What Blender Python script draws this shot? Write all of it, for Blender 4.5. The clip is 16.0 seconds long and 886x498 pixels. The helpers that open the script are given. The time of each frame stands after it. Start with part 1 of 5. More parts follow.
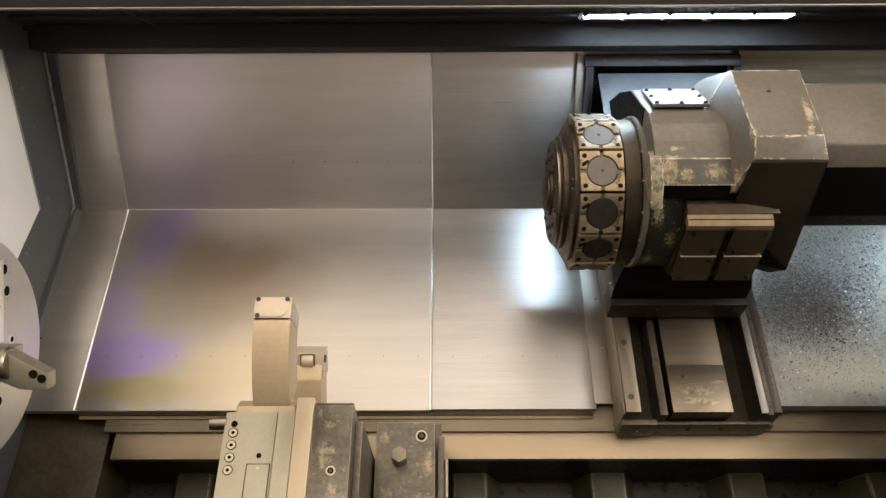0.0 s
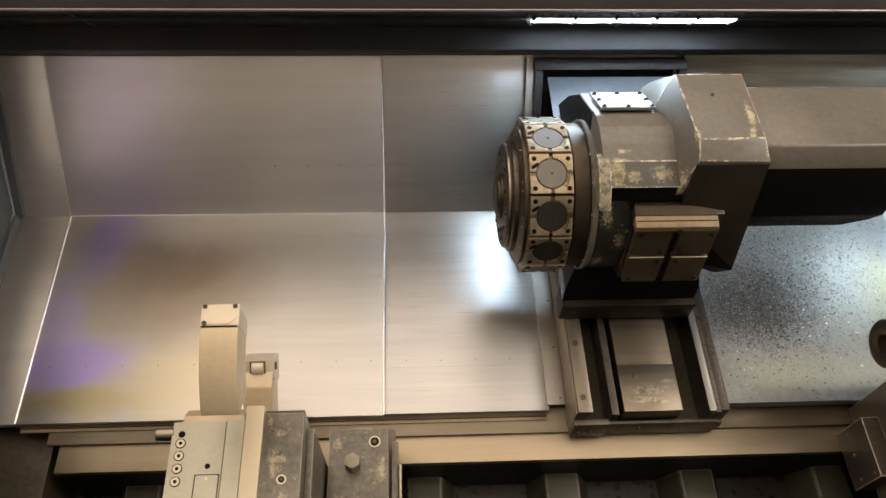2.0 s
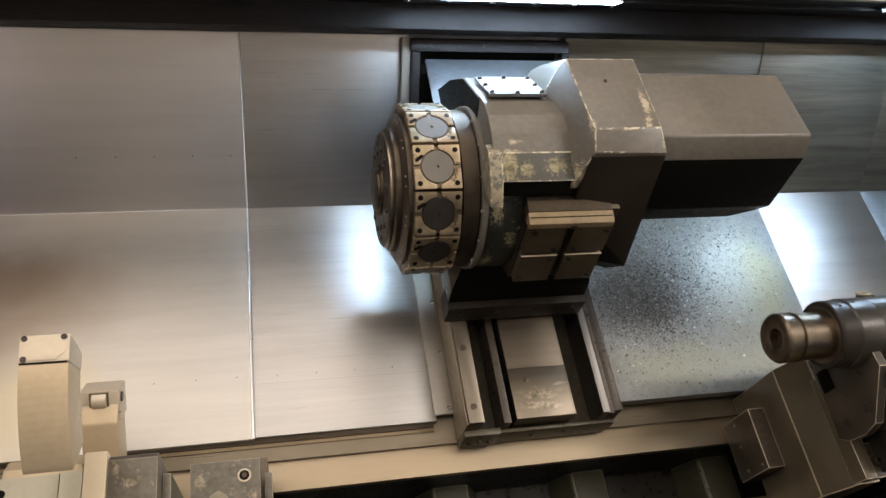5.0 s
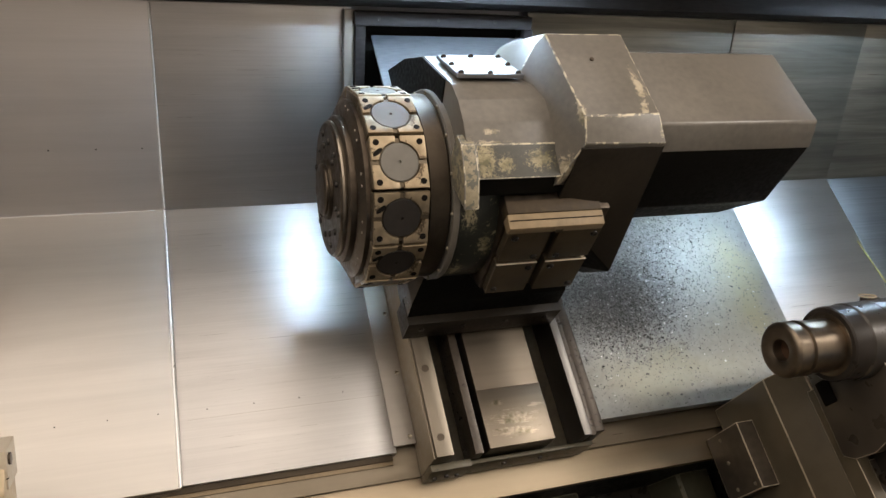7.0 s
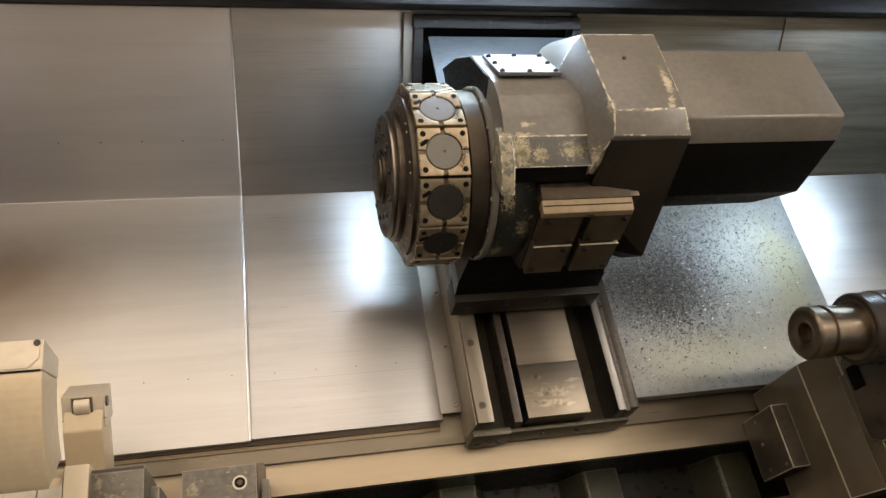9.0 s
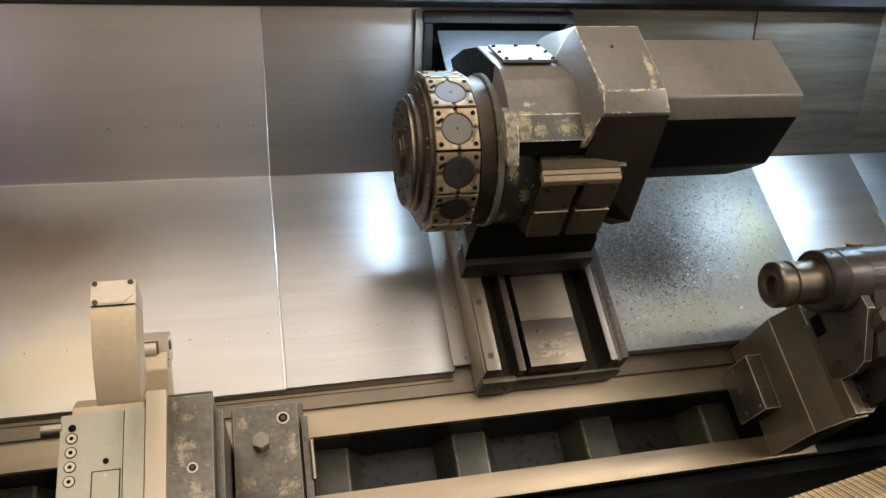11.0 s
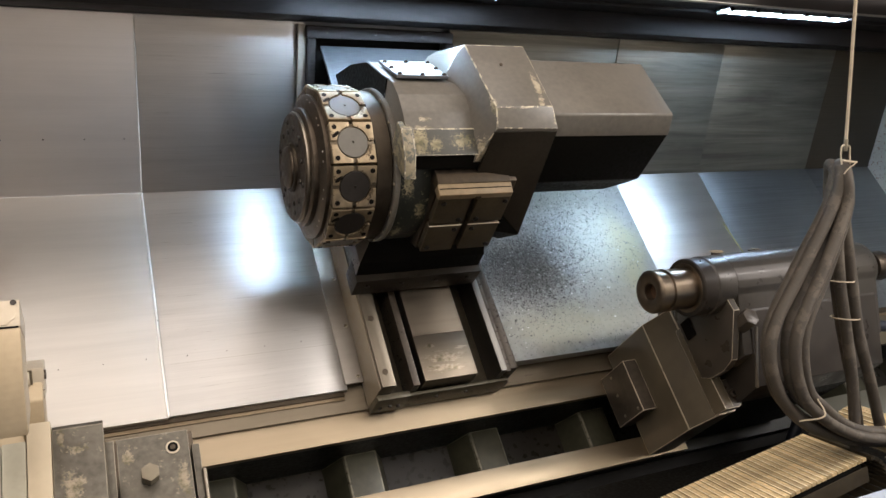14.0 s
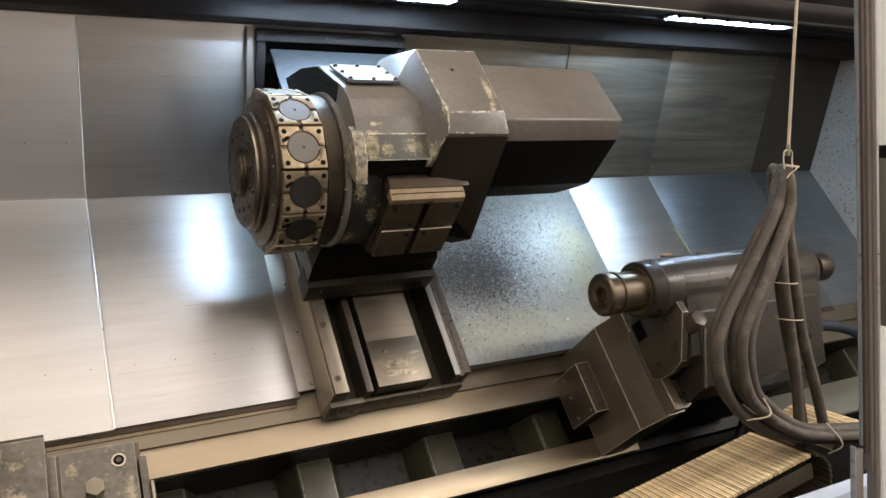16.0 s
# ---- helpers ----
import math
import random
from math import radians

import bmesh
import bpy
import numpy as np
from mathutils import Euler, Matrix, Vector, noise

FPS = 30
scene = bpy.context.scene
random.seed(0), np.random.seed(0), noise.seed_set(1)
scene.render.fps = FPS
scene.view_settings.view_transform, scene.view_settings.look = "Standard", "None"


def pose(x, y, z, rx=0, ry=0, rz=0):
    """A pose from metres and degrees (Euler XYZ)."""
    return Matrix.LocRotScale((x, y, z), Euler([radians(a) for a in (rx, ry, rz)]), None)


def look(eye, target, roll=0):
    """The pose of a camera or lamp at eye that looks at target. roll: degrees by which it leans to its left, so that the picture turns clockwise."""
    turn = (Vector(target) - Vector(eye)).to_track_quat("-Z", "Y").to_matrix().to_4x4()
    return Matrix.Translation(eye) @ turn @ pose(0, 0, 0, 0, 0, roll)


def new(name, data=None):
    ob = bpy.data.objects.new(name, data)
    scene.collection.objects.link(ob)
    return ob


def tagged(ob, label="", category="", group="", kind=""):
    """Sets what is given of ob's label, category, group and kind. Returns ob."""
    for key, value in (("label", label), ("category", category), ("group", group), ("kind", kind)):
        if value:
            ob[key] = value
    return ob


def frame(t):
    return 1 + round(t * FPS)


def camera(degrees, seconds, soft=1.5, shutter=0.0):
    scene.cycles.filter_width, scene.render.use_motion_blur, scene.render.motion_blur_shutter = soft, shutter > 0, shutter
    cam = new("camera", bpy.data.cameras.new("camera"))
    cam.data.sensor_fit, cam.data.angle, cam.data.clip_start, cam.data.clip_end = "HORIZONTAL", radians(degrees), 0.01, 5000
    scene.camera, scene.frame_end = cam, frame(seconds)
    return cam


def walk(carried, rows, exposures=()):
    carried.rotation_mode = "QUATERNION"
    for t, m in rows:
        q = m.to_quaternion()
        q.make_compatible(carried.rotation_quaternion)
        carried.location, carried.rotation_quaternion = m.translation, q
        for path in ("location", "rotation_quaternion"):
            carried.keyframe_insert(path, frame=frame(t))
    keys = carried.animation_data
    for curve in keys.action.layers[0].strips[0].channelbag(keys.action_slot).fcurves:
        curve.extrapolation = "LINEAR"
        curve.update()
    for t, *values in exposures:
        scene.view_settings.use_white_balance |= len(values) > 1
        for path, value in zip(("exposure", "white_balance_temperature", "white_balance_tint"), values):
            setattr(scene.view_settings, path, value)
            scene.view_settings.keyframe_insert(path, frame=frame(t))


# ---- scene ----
cam = camera(59.6, 16.0, soft=1.5)
PATH = [
    (0, (0.066, -3.342, 1.684), (0.054, -1.353, 1.47), -0.2),
    (0.5, (0.063, -3.341, 1.682), (0.037, -1.353, 1.468), -0.3),
    (1, (0.061, -3.343, 1.68), (0.024, -1.355, 1.464), -0.3),
    (1.5, (0.068, -3.346, 1.682), (0.059, -1.358, 1.471), -0.4),
    (2, (0.082, -3.335, 1.687), (0.183, -1.349, 1.479), -0.5),
    (2.5, (0.061, -3.321, 1.68), (0.293, -1.345, 1.477), -0.9),
    (3, (0.029, -3.307, 1.676), (0.343, -1.342, 1.47), -1.6),
    (3.5, (-0.01, -3.29, 1.671), (0.367, -1.338, 1.458), -1.7),
    (6, (0.111, -2.849, 1.74), (0.605, -0.931, 1.467), -0.2),
    (6.5, (0.113, -2.753, 1.737), (0.667, -0.849, 1.473), -0.4),
    (7, (0.046, -2.692, 1.735), (0.685, -0.821, 1.436), -1.1),
    (7.5, (0.033, -2.651, 1.743), (0.713, -0.8, 1.411), -1.1),
    (8, (0.063, -2.669, 1.747), (0.701, -0.803, 1.416), -0.4),
    (8.5, (0.118, -2.764, 1.741), (0.637, -0.859, 1.42), 0.2),
    (9, (0.078, -2.915, 1.722), (0.524, -0.989, 1.419), -1.0),
    (9.5, (-0.016, -3.083, 1.712), (0.406, -1.155, 1.388), -1.4),
    (12, (-0.103, -3.226, 1.636), (0.508, -1.341, 1.361), -2.0),
    (12.5, (-0.174, -3.176, 1.632), (0.573, -1.339, 1.368), -2.1),
    (13, (-0.193, -3.16, 1.632), (0.609, -1.347, 1.372), -1.5),
    (13.5, (-0.195, -3.161, 1.638), (0.624, -1.355, 1.379), -1.2),
    (14, (-0.2, -3.165, 1.634), (0.633, -1.364, 1.384), -1.1),
    (14.5, (-0.198, -3.17, 1.636), (0.669, -1.385, 1.384), -1.1),
    (15, (-0.192, -3.167, 1.638), (0.713, -1.401, 1.383), -1.2),
    (15.5, (-0.197, -3.16, 1.632), (0.733, -1.406, 1.388), -1.1),
    (16, (-0.188, -3.162, 1.64), (0.748, -1.412, 1.395), -1.1),
]
TONE = [(0.0, 0.26, 6500, 10), (2.0, 0.25, 6500, 10), (3.5, 0.22, 6260, 10), (6.0, 0.18, 6080, 10), (7.0, 0.20, 6180, 10), (8.0, 0.20, 6350, 10),
        (8.5, 0.19, 6480, 10), (9.5, 0.22, 6420, 10), (12.0, 0.26, 5920, 10), (12.5, 0.31, 5900, 10), (16.0, 0.34, 5950, 10)]
walk(cam, [(t, look(eye, target, roll)) for t, eye, target, roll in PATH], TONE)

# ---- light: unseen warm hall light overhead with two added fills, two work lamps in the machine (built below) ----
world = bpy.data.worlds.new("world")
scene.world = world
world.use_nodes = True
world.node_tree.nodes["Background"].inputs[0].default_value = (1.0, 0.86, 0.7, 1)
world.node_tree.nodes["Background"].inputs[1].default_value = 0.03
scene.view_settings.exposure = 0.0
LAMP_POWER = 118.0
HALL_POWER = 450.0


def unseen_hall_light(x, y, z, sx, sy, watts, color):
    data = bpy.data.lights.new("unseen_hall_area", "AREA")
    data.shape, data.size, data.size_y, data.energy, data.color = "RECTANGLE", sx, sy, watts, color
    ob = new("unseen_hall_area", data)
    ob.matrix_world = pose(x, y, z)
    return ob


unseen_hall_light(-2.3, -5.5, 4.86, 9.2, 2.4, HALL_POWER * 0.48, (1.0, 0.84, 0.70))
# added fill without a known source, evens the lower sheets' brightness
unseen_hall_light(-1.75, -2.0, 4.86, 8.5, 2.0, HALL_POWER * 0.30, (1.0, 0.84, 0.70))
# added fill without a known source, brightens the west end panel
unseen_hall_light(6.2, -5.0, 4.86, 4.6, 3.2, HALL_POWER * 1.55, (1.0, 0.88, 0.77))


# ---- materials ----
def mat(name, color, rough=0.5, metal=0.0, vary=0.25, scale=6.0, stretch=(1, 1, 1), grain=60.0, bump=0.05,
        rough_vary=0.12, second=None, amount=0.0, second_scale=9.0, second_stretch=None, brushed=0.0, spec=0.5):
    """A painted or metal surface: two scales of tone, grain relief, and a second colour that shows through in patches."""
    m = bpy.data.materials.new(name)
    m.use_nodes = True
    nt = m.node_tree
    n, l = nt.nodes, nt.links
    bsdf = n["Principled BSDF"]
    co = n.new("ShaderNodeTexCoord")
    mp = n.new("ShaderNodeMapping")
    mp.inputs["Scale"].default_value = stretch
    l.new(co.outputs["Object"], mp.inputs[0])
    big = n.new("ShaderNodeTexNoise")
    big.inputs["Scale"].default_value, big.inputs["Detail"].default_value = scale, 6
    l.new(co.outputs["Object"], big.inputs[0])
    small = n.new("ShaderNodeTexNoise")
    small.inputs["Scale"].default_value, small.inputs["Detail"].default_value = grain, 5
    l.new(mp.outputs[0], small.inputs[0])
    mix = n.new("ShaderNodeMix")
    mix.data_type, mix.blend_type = "RGBA", "MIX"
    dark = [c * (1 - vary) for c in color]
    light = [min(1, c * (1 + vary)) for c in color]
    mix.inputs[6].default_value, mix.inputs[7].default_value = (*dark, 1), (*light, 1)
    add = n.new("ShaderNodeMath")
    add.operation = "ADD"
    l.new(big.outputs[0], add.inputs[0])
    l.new(small.outputs[0], add.inputs[1])
    half = n.new("ShaderNodeMapRange")
    half.inputs[1].default_value, half.inputs[2].default_value = 0.65, 1.35
    l.new(add.outputs[0], half.inputs[0])
    l.new(half.outputs[0], mix.inputs[0])
    out = mix.outputs[2]
    rmap = n.new("ShaderNodeMapRange")
    rmap.inputs[1].default_value, rmap.inputs[2].default_value = 0.3, 0.7
    rmap.inputs[3].default_value, rmap.inputs[4].default_value = max(0.02, rough - rough_vary), min(1, rough + rough_vary)
    l.new(small.outputs[0], rmap.inputs[0])
    rout = rmap.outputs[0]
    if second:
        worn = n.new("ShaderNodeTexNoise")
        worn.inputs["Scale"].default_value, worn.inputs["Detail"].default_value, worn.inputs["Roughness"].default_value = second_scale, 10, 0.72
        if second_stretch:
            mp2 = n.new("ShaderNodeMapping")
            mp2.inputs["Scale"].default_value = second_stretch
            l.new(co.outputs["Object"], mp2.inputs[0])
            l.new(mp2.outputs[0], worn.inputs[0])
        else:
            l.new(co.outputs["Object"], worn.inputs[0])
        edge = n.new("ShaderNodeMapRange")
        edge.inputs[1].default_value, edge.inputs[2].default_value = 0.74 - amount, 0.76 - amount
        l.new(worn.outputs[0], edge.inputs[0])
        patch = n.new("ShaderNodeMix")
        patch.data_type = "RGBA"
        patch.inputs[7].default_value = (*second, 1)
        l.new(edge.outputs[0], patch.inputs[0])
        l.new(out, patch.inputs[6])
        out = patch.outputs[2]
    l.new(out, bsdf.inputs["Base Color"])
    l.new(rout, bsdf.inputs["Roughness"])
    bsdf.inputs["Metallic"].default_value = metal
    bsdf.inputs["Specular IOR Level"].default_value = spec
    if brushed:
        along = n.new("ShaderNodeCombineXYZ")
        along.inputs[0].default_value = 1.0
        bsdf.inputs["Anisotropic"].default_value, bsdf.inputs["Anisotropic Rotation"].default_value = brushed, 0.25
        l.new(along.outputs[0], bsdf.inputs["Tangent"])
    bp = n.new("ShaderNodeBump")
    bp.inputs["Strength"].default_value, bp.inputs["Distance"].default_value = bump, 0.004
    l.new(small.outputs[0], bp.inputs["Height"])
    l.new(bp.outputs[0], bsdf.inputs["Normal"])
    return m


def uneven(m, low, high):
    """Lets alike pieces differ in brightness."""
    n, l = m.node_tree.nodes, m.node_tree.links
    bsdf = n["Principled BSDF"]
    out = bsdf.inputs["Base Color"].links[0].from_socket
    info = n.new("ShaderNodeObjectInfo")
    span = n.new("ShaderNodeMapRange")
    span.inputs[3].default_value, span.inputs[4].default_value = low, high
    l.new(info.outputs["Random"], span.inputs[0])
    mul = n.new("ShaderNodeVectorMath")
    mul.operation = "SCALE"
    l.new(out, mul.inputs[0])
    l.new(span.outputs[0], mul.inputs["Scale"])
    l.new(mul.outputs[0], bsdf.inputs["Base Color"])


def glow(name, color, strength):
    m = bpy.data.materials.new(name)
    m.use_nodes = True
    b = m.node_tree.nodes["Principled BSDF"]
    b.inputs["Base Color"].default_value = (0.8, 0.8, 0.8, 1)
    b.inputs["Emission Color"].default_value, b.inputs["Emission Strength"].default_value = (*color, 1), strength
    return m


def smeared(m, low, high, shift):
    """Long wiped smears of old coolant along a sheet, in tone and in gloss."""
    n, l = m.node_tree.nodes, m.node_tree.links
    bsdf = n["Principled BSDF"]
    out, rough = bsdf.inputs["Base Color"].links[0].from_socket, bsdf.inputs["Roughness"].links[0].from_socket
    co = n.new("ShaderNodeTexCoord")
    mp = n.new("ShaderNodeMapping")
    mp.inputs["Scale"].default_value = (0.55, 7.0, 7.0)
    l.new(co.outputs["Object"], mp.inputs[0])
    wipe = n.new("ShaderNodeTexNoise")
    wipe.inputs["Scale"].default_value, wipe.inputs["Detail"].default_value, wipe.inputs["Roughness"].default_value = 1.7, 9, 0.62
    wipe.inputs["Distortion"].default_value = 0.6
    l.new(mp.outputs[0], wipe.inputs[0])
    tone = n.new("ShaderNodeMapRange")
    tone.inputs[1].default_value, tone.inputs[2].default_value, tone.inputs[3].default_value, tone.inputs[4].default_value = 0.36, 0.62, low, high
    l.new(wipe.outputs[0], tone.inputs[0])
    mul = n.new("ShaderNodeVectorMath")
    mul.operation = "SCALE"
    l.new(out, mul.inputs[0])
    l.new(tone.outputs[0], mul.inputs["Scale"])
    l.new(mul.outputs[0], bsdf.inputs["Base Color"])
    gloss = n.new("ShaderNodeMapRange")
    gloss.inputs[1].default_value, gloss.inputs[2].default_value, gloss.inputs[3].default_value, gloss.inputs[4].default_value = 0.36, 0.62, shift, -shift
    l.new(wipe.outputs[0], gloss.inputs[0])
    add = n.new("ShaderNodeMath")
    l.new(rough, add.inputs[0])
    l.new(gloss.outputs[0], add.inputs[1])
    l.new(add.outputs[0], bsdf.inputs["Roughness"])


SHEET = mat("brushed_sheet_steel", (0.58, 0.550, 0.500), 0.47, 0.95, 0.04, 1.6, (0.25, 40, 40), 6.0, 0.010, 0.03, brushed=0.55)
SHEET_UP = mat("dull_sheet_steel", (0.67, 0.63, 0.60), 0.42, 0.92, 0.04, 1.3, (0.25, 40, 40), 6.0, 0.010, 0.03, brushed=0.26)
SHEET_DARK = mat("dark_sheet_steel", (0.30, 0.31, 0.32), 0.38, 0.9, 0.22, 2.5, (0.4, 24, 24), 6.0, 0.015, 0.07, brushed=0.4)
UP_DARK = mat("dark_upper_sheet", (0.18, 0.172, 0.145), 0.40, 0.85, 0.22, 2.5, (0.4, 24, 24), 6.0, 0.015, 0.07, brushed=0.4)
UP_BROWN = mat("dark_brown_sheet", (0.085, 0.070, 0.052), 0.42, 0.7, 0.22, 2.5, (0.4, 24, 24), 6.0, 0.015, 0.07)
SHEET_SLID = mat("scratched_sheet_steel", (0.555, 0.54, 0.515), 0.44, 0.95, 0.09, 1.6, (0.25, 40, 40), 6.0, 0.015, 0.05,
                 (0.36, 0.345, 0.32), 0.12, 5.0, (0.5, 26, 26), brushed=0.58)
SHEET_UP_SLID = mat("scratched_dull_steel", (0.52, 0.50, 0.48), 0.34, 0.92, 0.09, 1.3, (0.25, 40, 40), 6.0, 0.015, 0.05,
                    (0.36, 0.34, 0.31), 0.10, 4.0, (0.6, 26, 26), brushed=0.4)
smeared(SHEET, 0.955, 1.03, 0.018)
smeared(SHEET_UP, 0.96, 1.03, 0.015)
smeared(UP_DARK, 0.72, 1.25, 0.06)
smeared(SHEET_SLID, 0.93, 1.04, 0.02)
smeared(SHEET_UP_SLID, 0.90, 1.05, 0.02)
EDGE = mat("polished_sheet_edge", (0.90, 0.89, 0.86), 0.30, 0.75, 0.04, 20.0, (1, 1, 1), 60.0, 0.01, 0.03)
# pale diffuse colour imitates light caught along the sheet edges
EDGE_UP = mat("sheet_edge_glint", (0.62, 0.60, 0.56), 0.40, 0.1, 0.06, 20.0, (1, 1, 1), 60.0, 0.01, 0.03)
CHIPS = mat("chip_dusted_steel", (0.32, 0.325, 0.315), 0.45, 0.65, 0.24, 3.5, (1, 1, 1), 40.0, 0.10, 0.08)
RAIL = mat("ground_steel", (0.325, 0.265, 0.182), 0.41, 1.0, 0.10, 2.0, (0.6, 10, 10), 5.0, 0.01, 0.05)
CHUCK = mat("turned_chuck_steel", (0.54, 0.54, 0.525), 0.40, 0.7, 0.06, 3.0, (1, 1, 1), 25.0, 0.01, 0.05)
JAW = mat("tan_tinged_jaw_steel", (0.40, 0.36, 0.285), 0.38, 0.8, 0.12, 6.0, (1, 1, 1), 50.0, 0.02, 0.06)
STEEL = mat("machined_steel", (0.28, 0.245, 0.195), 0.36, 1.0, 0.10, 8.0, (1, 1, 1), 50.0, 0.03, 0.05)
STEEL_DARK = mat("oiled_dark_steel", (0.092, 0.074, 0.055), 0.40, 0.9, 0.3, 9.0, (1, 1, 1), 60.0, 0.05)
PAD = mat("ground_tan_steel", (0.285, 0.225, 0.142), 0.40, 0.7, 0.28, 14.0, (1, 1, 1), 60.0, 0.04, 0.1, (0.10, 0.075, 0.045), 0.16, 30.0)
# cap grey darkened to near black: shade on the down-facing caps
CAP_SHADED = mat("shaded_cap_paint", (0.022, 0.019, 0.016), 0.42, 0.0, 0.2, 20.0, (1, 1, 1), 90.0, 0.04, spec=0.2)
CAP = mat("grey_cap", (0.115, 0.106, 0.088), 0.48, 0.25, 0.12, 20.0, (1, 1, 1), 90.0, 0.03)
GREY = mat("olive_grey_paint", (0.120, 0.108, 0.088), 0.36, 0.0, 0.20, 5.0, (1, 1, 1), 60.0, 0.012, 0.05,
           (0.42, 0.37, 0.22), 0.02, 5.5, spec=0.50)
FILLER = mat("bare_yellow_filler", (0.245, 0.21, 0.135), 0.5, 0.0, 0.35, 14.0, (1, 1, 1), 120.0, 0.08, 0.06,
             (0.10, 0.098, 0.075), 0.235, 60.0)
BAND = mat("dark_band_paint", (0.055, 0.054, 0.042), 0.45, 0.0, 0.18, 8.0, (1, 1, 1), 120.0, 0.08, 0.06,
           (0.40, 0.36, 0.26), 0.09, 40.0)
WORN_EDGE = mat("chipped_paint_edge", (0.16, 0.15, 0.125), 0.45, 0.0, 0.15, 5.0, (1, 1, 1), 120.0, 0.08, 0.06,
                (0.52, 0.46, 0.33), 0.24, 36.0)
DARK_WORN = mat("chipped_black_green_paint", (0.022, 0.024, 0.019), 0.45, 0.0, 0.3, 6.0, (1, 1, 1), 90.0, 0.1, 0.08,
                (0.22, 0.195, 0.12), 0.135, 44.0, spec=0.3)
# black paint, also used where faces are blacked as shade
BLACK = mat("black_paint_and_shade", (0.006, 0.0055, 0.0045), 0.5, 0.0, 0.3, 6.0, (1, 1, 1), 90.0, 0.05, spec=0.08)
RIB_SIDE = mat("brown_pocket_casting", (0.021, 0.018, 0.013), 0.33, 0.0, 0.3, 6.0, (1, 1, 1), 30.0, 0.05, spec=0.35)
RIB = mat("rubbed_green_casting", (0.052, 0.050, 0.031), 0.38, 0.1, 0.3, 8.0, (1, 1, 1), 40.0, 0.03, 0.05)
CAST = mat("dark_green_casting", (0.014, 0.014, 0.011), 0.40, 0.0, 0.4, 6.0, (1, 1, 1), 70.0, 0.10, spec=0.16)
FRAME = mat("dark_grey_sheet_paint", (0.062, 0.067, 0.071), 0.40, 0.0, 0.15, 4.0, (1, 1, 1), 150.0, 0.03)
FRAME_EDGE = mat("rubbed_grey_edge", (0.20, 0.21, 0.215), 0.35, 0.2, 0.15, 10.0, (1, 1, 1), 60.0, 0.03)
ROOF = mat("black_roof_sheet", (0.030, 0.026, 0.025), 0.5, 0.0, 0.3, 3.0, (1, 8, 8), 20.0, 0.03, spec=0.09)
WHITE = mat("white_door_paint", (0.84, 0.85, 0.82), 0.40, 0.0, 0.04, 3.0, (1, 1, 1), 80.0, 0.02)
BLUEWHITE = mat("pale_blue_sheet_paint", (0.56, 0.62, 0.72), 0.40, 0.0, 0.04, 3.0, (1, 1, 1), 80.0, 0.02)
SPLASH = mat("splashed_white_sheet", (0.50, 0.48, 0.43), 0.45, 0.0, 0.2, 5.0, (1, 1, 1), 60.0, 0.05, 0.1,
             (0.17, 0.08, 0.05), 0.165, 60.0)
BODY = mat("greenish_grey_casting", (0.36, 0.335, 0.255), 0.44, 0.35, 0.10, 5.0, (1, 1, 1), 90.0, 0.04)
BLUED = mat("worn_blued_steel", (0.120, 0.108, 0.085), 0.40, 0.6, 0.4, 9.0, (1, 1, 1), 60.0, 0.06, 0.1,
            (0.23, 0.20, 0.15), 0.13, 40.0)
RUBBED = mat("rubbed_block_edge", (0.22, 0.195, 0.15), 0.36, 0.5, 0.3, 20.0, (1, 1, 1), 80.0, 0.05, 0.08)
TAN = mat("tan_ground_plate", (0.48, 0.40, 0.275), 0.44, 0.15, 0.05, 4.0, (1, 1, 1), 60.0, 0.03)
ARM = mat("tan_arm_paint", (0.46, 0.37, 0.24), 0.44, 0.3, 0.08, 4.0, (1, 1, 1), 70.0, 0.03)
TAIL = mat("dark_tailstock_paint", (0.100, 0.081, 0.052), 0.33, 0.15, 0.14, 9.0, (1, 1, 1), 22.0, 0.012, 0.04)
STRIP = mat("dull_strip_steel", (0.34, 0.315, 0.28), 0.48, 0.85, 0.1, 3.0, (0.6, 10, 10), 6.0, 0.02, 0.05)
TIP = mat("pale_tip_plate", (0.52, 0.45, 0.34), 0.42, 0.3, 0.08, 4.0, (1, 1, 1), 70.0, 0.03)
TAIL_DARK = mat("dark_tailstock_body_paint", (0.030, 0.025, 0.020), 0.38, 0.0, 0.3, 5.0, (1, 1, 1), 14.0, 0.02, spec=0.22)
TAIL_CHEEK = mat("dark_grey_cheek_paint", (0.050, 0.041, 0.031), 0.34, 0.1, 0.3, 5.0, (1, 1, 1), 14.0, 0.02)
WIPER = mat("oily_wiper_paint", (0.062, 0.050, 0.036), 0.38, 0.1, 0.35, 9.0, (1, 1, 1), 40.0, 0.03, 0.08, spec=0.3)
TAIL_EDGE = mat("rubbed_tailstock_edge", (0.38, 0.335, 0.26), 0.36, 0.4, 0.3, 6.0, (1, 1, 1), 80.0, 0.06, 0.08,
                (0.56, 0.48, 0.36), 0.31, 22.0)
TILE = mat("oiled_tile_steel", (0.115, 0.092, 0.06), 0.40, 0.7, 0.25, 9.0, (1, 1, 1), 60.0, 0.05)
HOSE = mat("grey_brown_hose", (0.062, 0.050, 0.036), 0.62, 0.0, 0.35, 9.0, (1, 1, 1), 160.0, 0.22, 0.12, (0.095, 0.078, 0.057), 0.22, 10.0)
ROPE = mat("pale_cord", (0.48, 0.40, 0.28), 0.7, 0.0, 0.2, 40.0, (1, 1, 1), 200.0, 0.1)
CHAIN = mat("brown_chain_slat", (0.56, 0.42, 0.22), 0.42, 0.0, 0.45, 14.0, (1, 1, 1), 60.0, 0.06)
